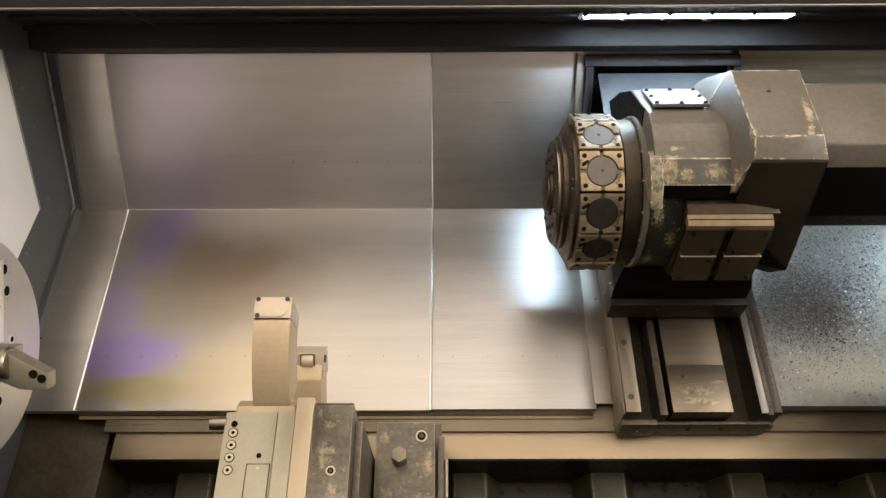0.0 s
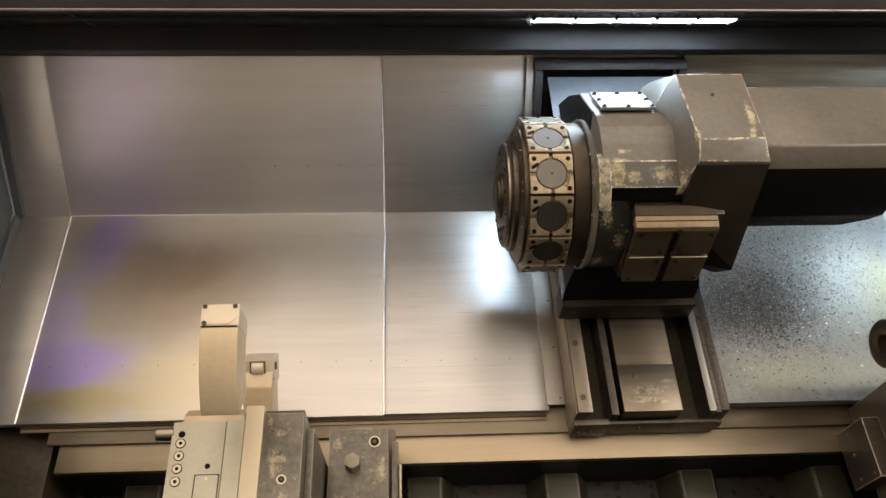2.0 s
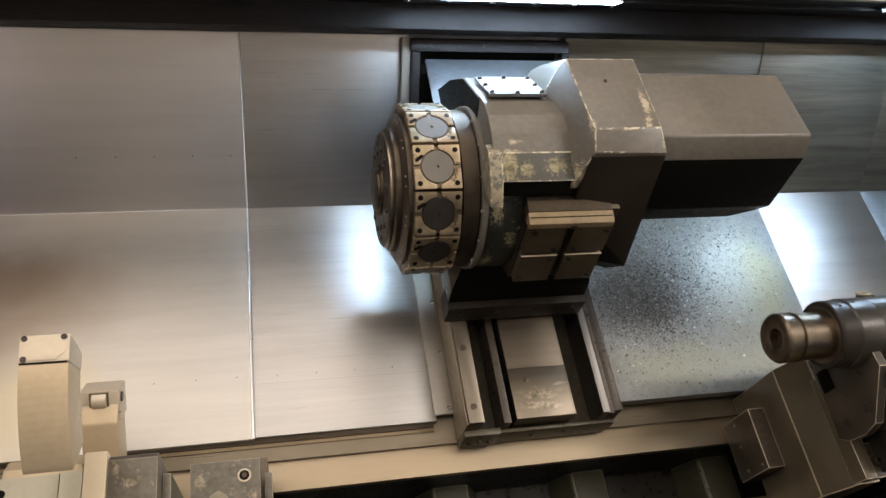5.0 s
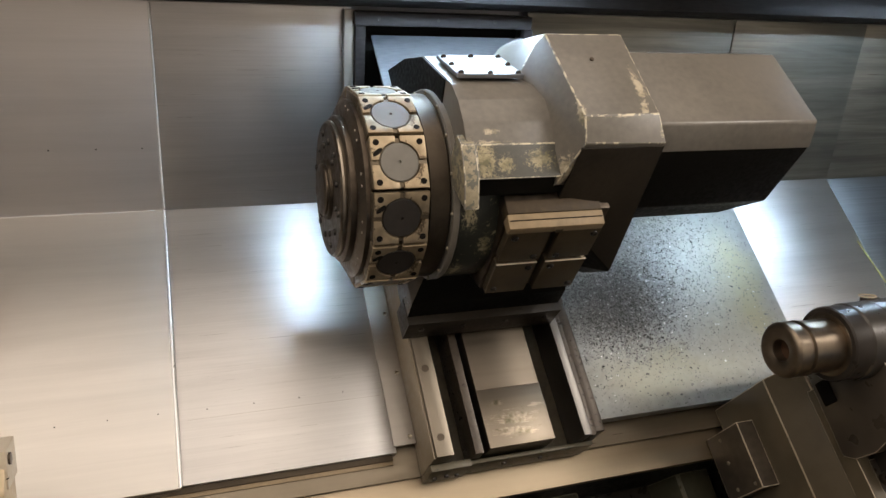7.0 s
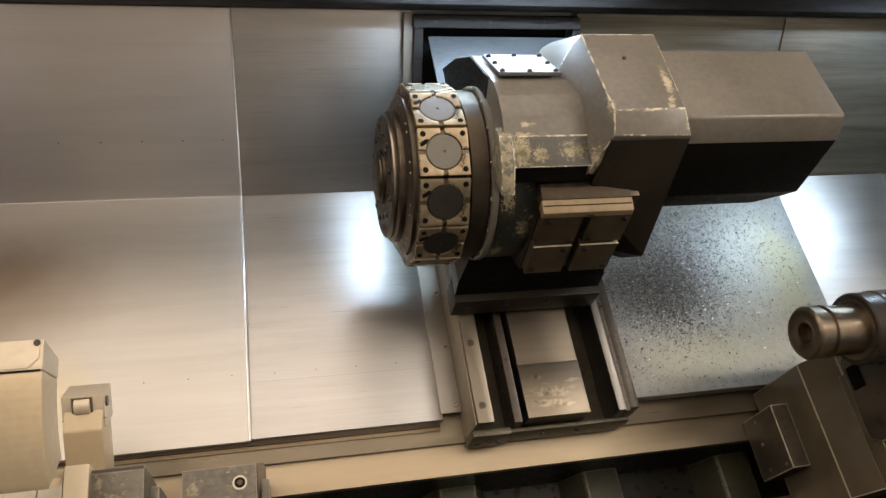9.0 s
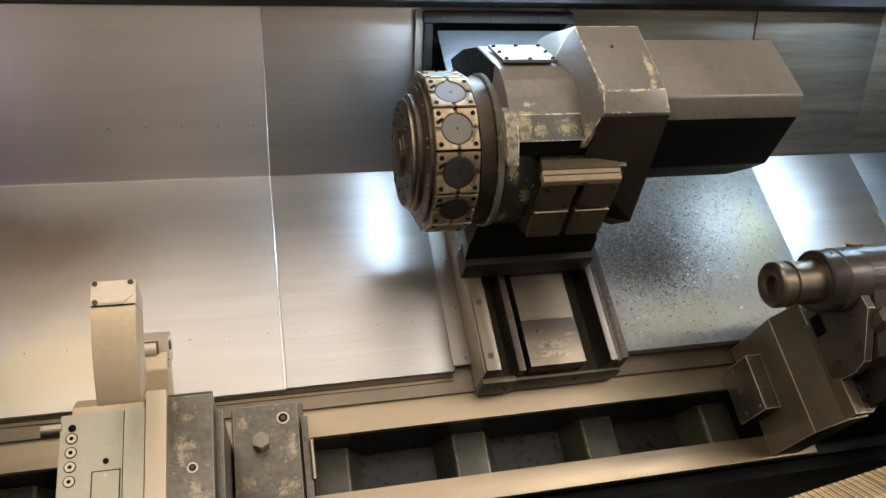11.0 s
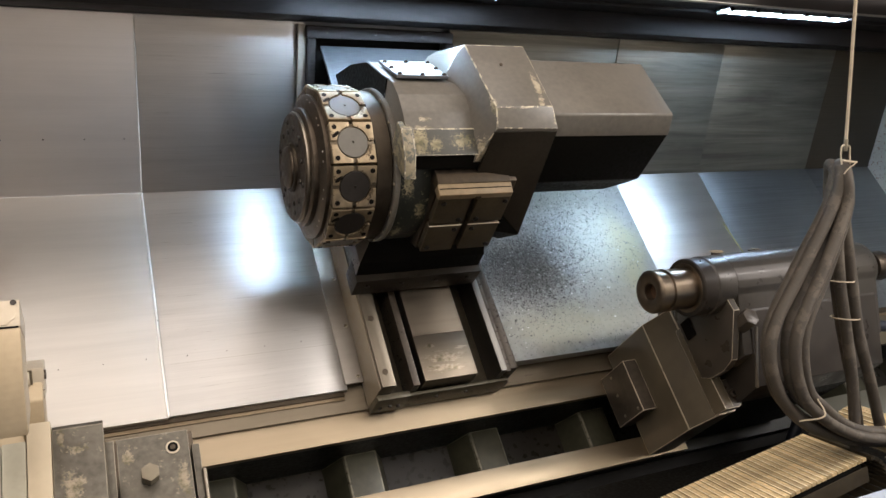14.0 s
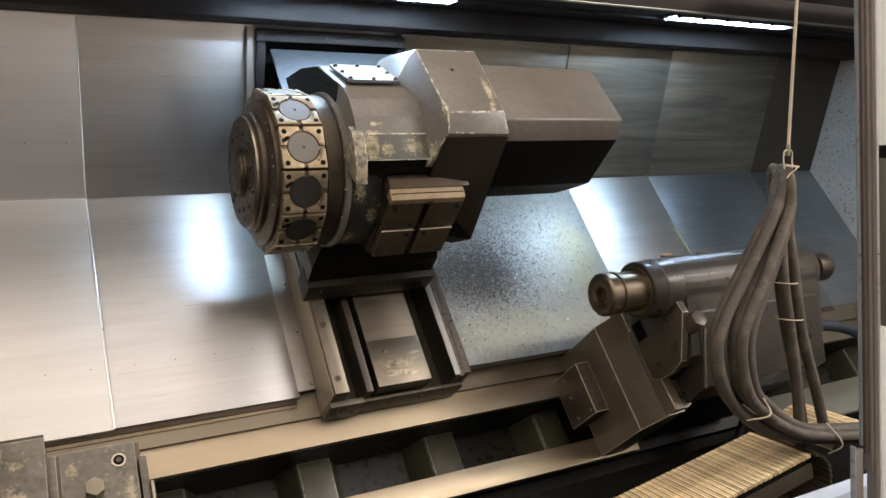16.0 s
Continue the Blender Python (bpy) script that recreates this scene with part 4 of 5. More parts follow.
for px, ps in ((0.700, 0.19), (0.775, 0.185), (0.850, 0.185), (0.700, 0.245), (0.850, 0.245), (0.702, 0.303), (0.776, 0.306), (0.850, 0.303)):
    ob = new("screw", sm)
    ob.parent = head
    ob.matrix_local = Matrix.Translation((px, -ps, 0.879 + (ps - 0.170) * 0.566)) @ Matrix.Rotation(radians(29.5), 4, "X")
# gear box with a wide chamfer towards the housing, motor box behind it
part("gear_box", crisp(loft([
    [(0.900, 0.14, 0.80), (0.872, 0.125, 0.83), (0.885, 0.115, 0.85), (0.900, 0.112, 0.862), (0.917, 0.110, 0.870), (1.118, 0.112, 0.885), (1.118, 0.15, 0.80)],
    [(0.900, 0.30, 0.80), (0.862, 0.292, 0.932), (0.884, 0.262, 0.956), (0.902, 0.240, 0.988), (0.919, 0.235, 1.020), (1.117, 0.250, 1.037), (1.118, 0.30, 0.80)],
    [(0.900, 0.51, 0.80), (0.889, 0.520, 0.928), (0.905, 0.512, 0.956), (0.918, 0.508, 0.992), (0.931, 0.506, 1.033), (1.118, 0.514, 1.046), (1.118, 0.51, 0.80)],
    [(0.900, 0.56, 0.80), (0.893, 0.585, 0.880), (0.905, 0.578, 0.920), (0.917, 0.568, 0.958), (0.929, 0.560, 1.000), (1.126, 0.577, 1.016), (1.126, 0.56, 0.80)]]), 0.0028), (GREY_GEAR, WORN_EDGE), head, "grey gear box with chipped edges", smooth=40)
# underside blacked and its upper front dark grey, standing in for shade
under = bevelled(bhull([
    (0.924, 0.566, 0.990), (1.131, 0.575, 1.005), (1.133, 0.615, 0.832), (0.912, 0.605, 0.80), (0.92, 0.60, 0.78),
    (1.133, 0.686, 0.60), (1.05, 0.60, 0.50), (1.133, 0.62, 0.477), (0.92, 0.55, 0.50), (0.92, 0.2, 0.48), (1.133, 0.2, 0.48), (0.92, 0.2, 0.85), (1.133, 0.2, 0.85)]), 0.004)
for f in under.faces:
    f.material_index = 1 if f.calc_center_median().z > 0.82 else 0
part("gear_underside", under, (BLACK, DARK_GREY), head, "blacked underside, front dark grey for shade", smooth=75)
part("motor_box", bevelled(bhull([(x, s, h) for x in (1.12, 1.588) for s, h in ((0.285, 1.012), (0.526, 1.028), (0.532, 1.024), (0.567, 0.968), (0.15, 0.88))]), 0.003), GREY, head, "long grey drive motor cover")
# grey cover turned black here for the unlit, down-facing side
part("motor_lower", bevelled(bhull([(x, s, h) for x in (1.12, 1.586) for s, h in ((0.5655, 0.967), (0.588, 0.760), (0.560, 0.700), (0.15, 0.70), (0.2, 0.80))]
     + [(x, s, h) for x in (1.12, 1.50) for s, h in ((0.562, 0.668), (0.2, 0.668))]), 0.004), BLACK, head, "motor cover side coloured black for shade")
part("eye_screw", cyl((1.01, -0.33, 1.028), (1.01, -0.33, 1.034), 0.0055, seg=10), STEEL_DARK, head)
# square tool block with cross grooves
blk = thing("tool_block", "square steel tool mounting block with crossed grooves", "tool block", at=HEAD)
part("block_back", bprism([(0.575, 0.835), (0.63, 0.835), (0.672, 0.545), (0.60, 0.50), (0.55, 0.55)], 0.775, 1.045, 0.003), STEEL_DARK, blk)
part("lip_top", bprism([(0.600, 0.842), (0.632, 0.8345), (0.632, 0.800), (0.60, 0.800)], 0.772, 1.020, 0.003), LIP, blk)
part("lip", bprism([(0.6325, 0.8335), (0.668, 0.824), (0.668, 0.800), (0.6325, 0.800)], 0.770, 1.022, 0.003), LIP_TAN, blk, "tan ground lip")
part("lip_line", bbox(0.774, 1.018, 0.648, 0.650, 0.820, 0.8310), HOLE, blk)
part("lip_slot", bbox(0.895, 0.914, 0.650, 0.6695, 0.7985, 0.811), LIP, blk)
def tile(x0, x1, h0, h1):
    a, b = 0.655 + (0.83 - h1) * 0.145, 0.655 + (0.83 - h0) * 0.145
    return bprism([(a - 0.03, h1), (a, h1), (b, h0), (b - 0.03, h0)], x0, x1, 0.002)
for x0, x1 in ((0.782, 0.893), (0.916, 1.032)):
    for h0, h1 in ((0.685, 0.798), (0.555, 0.672)):
        part("jaw_tile", tile(x0, x1, h0, h1), TILE, blk)
for x0, x1 in ((0.782, 0.893), (0.916, 1.032)):
    part("bright_edge", bprism([(0.6755, 0.6715), (0.6795, 0.6715), (0.6795, 0.6735), (0.6755, 0.6735)], x0, x1), TIP, blk)
sm2 = screw_mesh(0.009, 0.005, "y")
for bx in (0.80, 0.873, 0.935, 1.014):
    for bh in (0.775, 0.70, 0.655, 0.575):
        if (bx in (0.80, 1.014)) == (bh in (0.775, 0.575)):
            ob = new("screw", sm2)
            ob.parent = blk
            ob.location = (bx, -(0.655 + (0.83 - bh) * 0.145) - 0.001, bh)

# twelve-sided tool disc, axis along x
disc = thing("turret_disc", "bronze-tinged steel turret disc with twelve blanked stations", "turret disc", at=HEAD)
AX = (-TS, TH)
part("core", lathe([(0.44, 0.0), (0.44, 0.205), (0.452, 0.226), (0.60, 0.226), (0.604, 0.215), (0.64, 0.215), (0.645, 0.232), (0.672, 0.232), (0.672, 0.0)], *AX, 72), STEEL_DARK, disc, "dark oiled steel disc body")
part("collar", lathe([(0.602, 0.224), (0.604, 0.237), (0.650, 0.2385), (0.655, 0.233), (0.655, 0.224)], *AX, 72), COLLAR, disc, "dull brown-tinged steel collar")
part("front_flange", lathe([(0.405, 0.0), (0.405, 0.166), (0.410, 0.172), (0.420, 0.172), (0.422, 0.182), (0.426, 0.186), (0.440, 0.186), (0.440, 0.0)], *AX, 64), STEEL_DARK, disc, "stepped dark steel front flange")
part("flange_ring", lathe([(0.410, 0.1722), (0.415, 0.1740), (0.420, 0.1722)], *AX, 64), STEEL, disc)
part("hub", lathe([(0.386, 0.0), (0.386, 0.058), (0.388, 0.063), (0.391, 0.066), (0.405, 0.068), (0.405, 0.0)], *AX, 48), STEEL_DARK, disc, "round dark hub")
part("hub_ring", lathe([(0.3955, 0.0672), (0.3955, 0.0735), (0.398, 0.0765), (0.405, 0.0775), (0.405, 0.067)], *AX, 48), COLLAR, disc)
fs = screw_mesh(0.0085, 0.005, "x")
for k in range(12):
    a = math.tau * k / 12
    for rr in ((0.142, 0.112) if k % 2 else (0.128,)):
        ob = new("screw", fs)
        ob.parent = disc
        ob.location = (0.405, AX[0] + rr * math.cos(a), AX[1] + rr * math.sin(a))
es = screw_mesh(0.0042, 0.003, "x", SCREW)
for k in range(24):
    a = math.tau * (k + 0.5) / 24
    ob = new("screw", es)
    ob.parent = disc
    ob.location = (0.443, AX[0] + 0.2 * math.cos(a), AX[1] + 0.2 * math.sin(a))


pin = mesh_of("rim_pin", lathe([(0.0, 0.0), (0.0, 0.004), (0.003, 0.0035), (0.003, 0.0)], 0, 0, 8), STEEL, 40)
for k in range(24):
    a = math.tau * (k + 0.25 + 0.5 * (k % 2)) / 24
    ob = new("rim_pin", pin)
    ob.parent = disc
    ob.matrix_local = Matrix.Translation((0.4475, AX[0] + 0.2135 * math.cos(a), AX[1] + 0.2135 * math.sin(a))) @ Matrix.Rotation(math.pi, 4, "Z")


def pad_plate(sx, sz):
    """A corner plate of a station, cut out round the bore. Station axes: x along the machine, y round the disc, z outwards."""
    pts = []
    for px, py in ((0.006, 0.0622), (0.0655, 0.0622), (0.0655, 0.006)):
        pts.append((px * sx, py * sz))
    r = 0.049
    for k in range(7):
        a = math.radians(7 + 76 * k / 6)
        pts.append((r * math.cos(a) * sx, r * math.sin(a) * sz))
    return prism(pts, 0.0, 0.011, "z", 0.0012)


pad_meshes = [mesh_of("pad", pad_plate(sx, sz), PAD, 30) for sx in (-1, 1) for sz in (-1, 1)]
key_mesh = mesh_of("station_base", box(-0.067, 0.067, -0.0585, 0.0585, -0.03, 0.004, 0.002), TILE, 30)
cap_mesh = mesh_of("blank_cap", lathe([(0.0, 0.0), (0.0, 0.046), (0.008, 0.046), (0.010, 0.044), (0.010, 0.004), (0.006, 0.003), (0.006, 0.0)], 0, 0, 32), CAP, 30)
shaded_cap_mesh = cap_mesh.copy()
shaded_cap_mesh.materials[0] = CAP_SHADED
hole_mesh = mesh_of("bolt_hole", lathe([(0.0, 0.0), (0.0, 0.0075), (0.0122, 0.0075), (0.0122, 0.0)], 0, 0, 12), HOLE, 30)
# lower stations whose caps are coloured as if in shade
SHADED_STATIONS = (0, 1)
for k in range(12):
    # one station faces straight at the point between the two seen square on
    a = math.pi + radians(13.0 - 51.0 + 30 * k)
    m = Matrix.Translation((0.530, AX[0], AX[1])) @ Matrix.Rotation(a - math.pi / 2, 4, "X") @ Matrix.Translation((0, 0, 0.2395))
    base = new("station", key_mesh)
    base.parent = disc
    base.matrix_local = m
    for q in pad_meshes:
        ob = new("pad", q)
        ob.parent = base
    cap = new("blank_cap", shaded_cap_mesh if k in SHADED_STATIONS else cap_mesh)
    cap.parent = base
    cap.matrix_local = Matrix.Rotation(-math.pi / 2, 4, "Y")
    for hx, hy in ((-0.052, -0.047), (0.052, -0.047), (-0.052, 0.047), (0.052, 0.047), (-0.056, 0.020)):
        ob = new("bolt_hole", hole_mesh)
        ob.parent = base
        ob.matrix_local = Matrix.Translation((hx, hy, 0)) @ Matrix.Rotation(-math.pi / 2, 4, "Y")
        if hy == 0.020:
            # the fifth hole is a slanted slot
            ob.matrix_local = Matrix.Translation((hx + 0.006, hy + 0.004, 0)) @ Matrix.Rotation(radians(38), 4, "Z") @ Matrix.Diagonal((1.9, 0.75, 1.0, 1.0)) @ Matrix.Rotation(-math.pi / 2, 4, "Y")

# ---- steady rest ----
SY, SZ = -1.094, 1.143
rest = thing("steady_rest", "steady rest with a curved tan arm and bolted plates", "steady rest")
def arc(r0, r1, a0, a1, x0, x1, n=14, bevel=0.004, cy=SY, cz=SZ):
    pts = [(cy + r0 * math.cos(radians(a0 + (a1 - a0) * k / n)), cz + r0 * math.sin(radians(a0 + (a1 - a0) * k / n))) for k in range(n + 1)]
    pts += [(cy + r1 * math.cos(radians(a1 + (a0 - a1) * k / n)), cz + r1 * math.sin(radians(a1 + (a0 - a1) * k / n))) for k in range(n + 1)]
    return prism(pts, x0, x1, "x", bevel)
part("front_arm", arc(0.24, 0.345, 153.4, 191, -0.430, -0.335), ARM, rest, "smooth curved tan arm")
part("arm_tip", arc(0.238, 0.3462, 143.5, 153.3, -0.4305, -0.3345, 4, 0.003), TIP, rest, "pale plate on the arm tip with two screws")
part("rear_arm", prism([(-0.985, 0.80), (-0.885, 0.80), (-0.870, 1.09), (-0.940, 1.09), (-0.985, 1.02)], -0.420, -0.330, "x", 0.005), ARM, rest)
part("rear_arm_head", box(-0.424, -0.326, -0.958, -0.865, 1.015, 1.100, 0.004), TIP, rest)
part("roller_pocket", box(-0.400, -0.352, -0.961, -0.957, 1.050, 1.096), STEP, rest)
part("roller", cyl((-0.394, -0.952, 1.073), (-0.358, -0.952, 1.073), 0.0215, seg=20, bevel=0.003), TIP, rest, "tan worn steel roller")
part("roller_pin", cyl((-0.333, -0.935, 1.075), (-0.321, -0.935, 1.075), 0.013, seg=16, bevel=0.002), STEEL_DARK, rest)
part("head_joint", box(-0.4242, -0.3258, -0.9585, -0.950, 1.0385, 1.0405), HOLE, rest)
for hx in (-0.406, -0.341):
    part("screw", cyl((hx, -0.952, 1.028), (hx, -0.961, 1.028), 0.006, seg=12), SCREW, rest)


def on_bed(ob):
    ob.matrix_local = BED
    return ob


on_bed(part("front_body", bbox(-0.545, -0.403, 1.180, 1.75, -0.02, 0.680, 0.004), BODY, rest, "greenish grey cast body"))
on_bed(part("front_body", bbox(-0.402, -0.354, 1.178, 1.75, -0.02, 0.682, 0.004), BODY, rest))
on_bed(part("shoulder", bprism([(1.12, 0.40), (1.22, 0.40), (1.22, 0.672), (1.16, 0.672), (1.13, 0.64)], -0.525, -0.356, 0.010), ARM, rest, "tan rounded shoulder at the foot of the arm"))
on_bed(part("tan_strip", bbox(-0.353, -0.304, 1.140, 1.75, -0.02, 0.686, 0.004), TAN, rest, "tan ground strip"))
on_bed(part("worn_plate", bevelled(bprism([(1.150, -0.02), (1.75, -0.02), (1.75, 0.68), (1.162, 0.68), (1.150, 0.668)], -0.303, -0.196), 0.0022, 2, True), (BLOCK_WORN, RUBBED), rest, "dark worn clamp block"))
on_bed(part("worn_side", bevelled(bprism([(1.15, -0.02), (1.75, -0.02), (1.75, 0.60), (1.18, 0.60)], -0.195, -0.176), 0.002, 2, True), (BLUED, RUBBED), rest))
on_bed(part("clamp_plate", bevelled(bbox(-0.166, 0.024, 1.065, 1.62, 0.20, 0.285), 0.0022, 2, True), (BLOCK_WORN, RUBBED), rest, "scratched clamp plate with a hexagon bolt"))
on_bed(part("clamp_base", bbox(-0.175, 0.045, 1.04, 1.62, -0.02, 0.199, 0.004), STEEL_DARK, rest))
on_bed(part("side_rib", bevelled(bbox(0.034, 0.056, 1.10, 1.62, 0.0, 0.25), 0.002, 2, True), (BLUED, RUBBED), rest))
on_bed(part("hinge_pin", cyl((0.060, -1.18, 0.255), (0.060, -1.30, 0.255), 0.007, seg=12), STEEL, rest))
on_bed(part("side_pin", cyl((-0.590, -1.208, 0.665), (-0.54, -1.208, 0.665), 0.018, seg=20, bevel=0.004), STEEL, rest, "round steel pin"))
on_bed(part("hex_bolt", cyl((-0.088, -1.185, 0.284), (-0.088, -1.185, 0.330), 0.026, seg=6, bevel=0.002), HEX, rest, "tan-brown hexagon bolt head"))
for px, ps, ph in ((-0.02, 1.112, 0.285), (-0.245, 1.344, 0.68), (-0.245, 1.43, 0.68), (-0.10, 1.40, 0.285)):
    on_bed(part("socket_screw", cyl((px, -ps, ph - 0.01), (px, -ps, ph + 0.003), 0.019 if ph < 0.5 else 0.013, seg=24), TIP, rest))
    on_bed(part("socket", cyl((px, -ps, ph), (px, -ps, ph + 0.004), 0.014 if ph < 0.5 else 0.0085, seg=16), HOLE, rest))
    on_bed(part("screw_key", cyl((px, -ps, ph), (px, -ps, ph + 0.005), 0.008 if ph < 0.5 else 0.005, seg=6), STEEL_DARK, rest))
for i in range(5):
    ps = (1.215, 1.240, 1.274, 1.308, 1.342)[i]
    on_bed(part("socket_rim", cyl((-0.518, -ps, 0.675), (-0.518, -ps, 0.6815), 0.0135 if i else 0.009, seg=20), HOLE, rest))
    if i:
        on_bed(part("socket_screw", cyl((-0.518, -ps, 0.676), (-0.518, -ps, 0.6825), 0.0112, seg=20), TIP, rest))
        on_bed(part("socket", cyl((-0.518, -ps, 0.677), (-0.518, -ps, 0.6832), 0.0052, seg=6), HOLE, rest))
on_bed(part("oil_hole", cyl((-0.440, -1.303, 0.676), (-0.440, -1.303, 0.6815), 0.007, seg=16), HOLE, rest))
on_bed(part("plate_joint", bbox(-0.4705, -0.4065, 1.3245, 1.4525, 0.676, 0.6807), HOLE, rest, "dark joint round the raised plate"))
on_bed(part("raised_plate", bbox(-0.468, -0.409, 1.327, 1.45, 0.676, 0.683, 0.002), BODY, rest, "plain raised plate"))
on_bed(part("plate_screw", cyl((-0.4385, -1.337, 0.680), (-0.4385, -1.337, 0.684), 0.004, seg=10), TIP, rest))
part("tip_groove", arc(0.3455, 0.3468, 153.1, 153.7, -0.428, -0.338, 2, 0.0), HOLE, rest, "dark joint under the tip plate")
tip_at = Matrix.Translation((0, SY + 0.3458 * math.cos(radians(148.4)), SZ + 0.3458 * math.sin(radians(148.4)))) @ Matrix.Rotation(radians(148.4 - 90.0), 4, "X")
part("tip_pad", prism([(-0.427, 0.027), (-0.341, 0.027), (-0.341, -0.008), (-0.360, -0.0255), (-0.427, -0.0255)], 0.0, 0.0022, "z", 0.0008), TIP, rest, "pale tip plate with a cut corner").matrix_local = tip_at
for sy, sx in ((152.0, -0.420), (144.8, -0.346), (144.8, -0.421)):
    a = radians(sy)
    part("screw", cyl((sx, SY + 0.343 * math.cos(a), SZ + 0.343 * math.sin(a)), (sx, SY + 0.3502 * math.cos(a), SZ + 0.3502 * math.sin(a)), 0.0062, seg=12), SCREW, rest)

# ---- chuck ----
chuck = thing("lathe_chuck", "large bright steel lathe chuck with one stepped jaw", "chuck")
part("chuck_body", lathe([(-1.515, 0.0), (-1.515, 0.33), (-1.505, 0.345), (-1.335, 0.345), (-1.325, 0.335), (-1.325, 0.06), (-1.36, 0.055), (-1.36, 0.0)], SY, SZ, 80), CHUCK, chuck)
part("jaw", prism([(-1.325, 1.148), (-1.325, 1.216), (-1.06, 1.216), (-0.958, 1.160), (-0.960, 1.116), (-1.03, 1.118), (-1.10, 1.148)], -1.42, -1.372, "y", 0.004), JAW, chuck, "tan-tinged hardened jaw with bolt holes")
part("jaw_base", prism([(-1.325, 1.145), (-1.325, 1.214), (-1.075, 1.214), (-1.075, 1.150)], -1.3715, -1.31, "y", 0.003), JAW, chuck)
part("jaw_insert", lathe([(-1.135, 0.0), (-1.135, 0.036), (-1.130, 0.041), (-1.058, 0.041), (-1.053, 0.036), (-1.053, 0.0)], -1.408, 1.186, 28), STEEL, chuck, "brown worn jaw insert")
for hx, hz in ((-0.992, 1.159), (-0.971, 1.147)):
    part("bolt_hole", cyl((hx, -1.4215, hz), (hx, -1.4185, hz), 0.0115, seg=20), HOLE, chuck)
# flat dark inset colours in the shade of the slot's depth
part("jaw_slot", prism([(-1.20, 1.150), (-1.02, 1.145), (-1.0, 1.22), (-0.988, 1.393), (-1.20, 1.400)], -1.3285, -1.3235), GRIME, chuck, "dark brown inset for the jaw slot's shaded depth")
part("slot_wall", prism([(-1.019, 1.145), (-0.985, 1.145), (-0.958, 1.398), (-0.987, 1.393)], -1.3285, -1.317, "x", 0.001), EDGE, chuck, "bright ground wall of the jaw slot")
part("slot_wall", prism([(-1.10, 1.030), (-0.950, 1.066), (-0.950, 1.050), (-1.08, 1.008)], -1.3285, -1.317, "x", 0.001), EDGE, chuck)
part("jaw_slot", prism([(-1.12, 0.995), (-1.08, 1.006), (-1.0, 1.030), (-1.06, 0.93), (-1.15, 0.88)], -1.3285, -1.3235), GRIME, chuck)
for hy, hz, hr in ((-0.945, 1.366, 0.016), (-0.940, 1.297, 0.016), (-0.929, 1.139, 0.010), (-1.019, 0.964, 0.015)):
    part("face_hole", cyl((-1.3265, hy, hz), (-1.3235, hy, hz), hr, seg=20), HOLE, chuck)
    part("hole_rim", lathe([(-1.326, hr), (-1.3225, hr + 0.0008), (-1.3225, hr + 0.0025), (-1.326, hr + 0.003)], hy, hz, 20), EDGE, chuck)

# ---- tailstock ----
tail = thing("tailstock", "dark tailstock casting with a bright quill", "tailstock")
part("quill", lathe([(1.60, 0.028), (1.537, 0.030), (1.534, 0.036), (1.530, 0.062), (1.533, 0.070), (1.540, 0.075), (1.572, 0.075), (1.575, 0.068), (1.586, 0.068), (1.589, 0.075), (1.598, 0.075), (1.601, 0.0715), (1.695, 0.0715), (1.695, 0.0)], SY, SZ, 48), QUILL, tail, "brown-tinged steel quill with a tapered bore")
part("quill_bore", lathe([(1.565, 0.0), (1.565, 0.029), (1.60, 0.0285), (1.60, 0.0)], SY, SZ, 32), BORE, tail, "rusty brown bore")
part("quill_collar", lathe([(1.690, 0.0716), (1.690, 0.099), (1.695, 0.103), (1.748, 0.103), (1.748, 0.07)], SY, SZ, 48), TAIL_DARK, tail, "dark steel collar")
part("collar_rim", lathe([(1.6895, 0.0716), (1.6885, 0.078), (1.6885, 0.084), (1.6898, 0.087)], SY, SZ, 48), QUILL, tail)
part("barrel", lathe([(1.7485, 0.0), (1.7485, 0.100), (1.755, 0.106), (2.55, 0.106), (2.56, 0.10), (2.56, 0.0)], SY, SZ, 48), BARREL, tail)
crown = [(0.966 + 0.108 * math.cos(radians(a)), 0.6255 + 0.108 * math.sin(radians(a))) for a in range(170, 39, -13)]
on_bed(part("upper_body", bprism([(0.872, 0.50)] + crown + [(1.232, 0.592), (1.238, 0.50)], 1.832, 2.54, 0.004), BARREL, tail, "dark brown casting with a rounded top"))
part("rear_shaft", lathe([(2.55, 0.04), (2.64, 0.04), (2.64, 0.055), (2.70, 0.06), (2.73, 0.045), (2.74, 0.0)], SY, SZ, 24), STEEL_DARK, tail)
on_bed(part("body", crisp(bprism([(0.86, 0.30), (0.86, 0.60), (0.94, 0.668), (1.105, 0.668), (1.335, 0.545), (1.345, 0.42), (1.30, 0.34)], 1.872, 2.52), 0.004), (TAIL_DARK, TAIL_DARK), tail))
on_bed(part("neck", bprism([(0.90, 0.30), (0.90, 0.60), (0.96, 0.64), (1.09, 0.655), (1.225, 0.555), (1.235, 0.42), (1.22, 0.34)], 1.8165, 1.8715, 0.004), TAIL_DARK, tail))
on_bed(part("cheek", bevelled(bprism([(0.93, 0.41), (1.225, 0.40), (1.245, 0.44), (1.250, 0.515), (1.235, 0.573), (1.100, 0.685), (0.985, 0.678), (0.93, 0.60)], 1.788, 1.816), 0.0016, 2, True), (TAIL_CHEEK, TAIL_EDGE), tail, "flat cheek plate with bare edges"))
on_bed(part("cheek_recess", bbox(1.782, 1.80, 1.015, 1.085, 0.425, 0.475, 0.004), HOLE, tail))
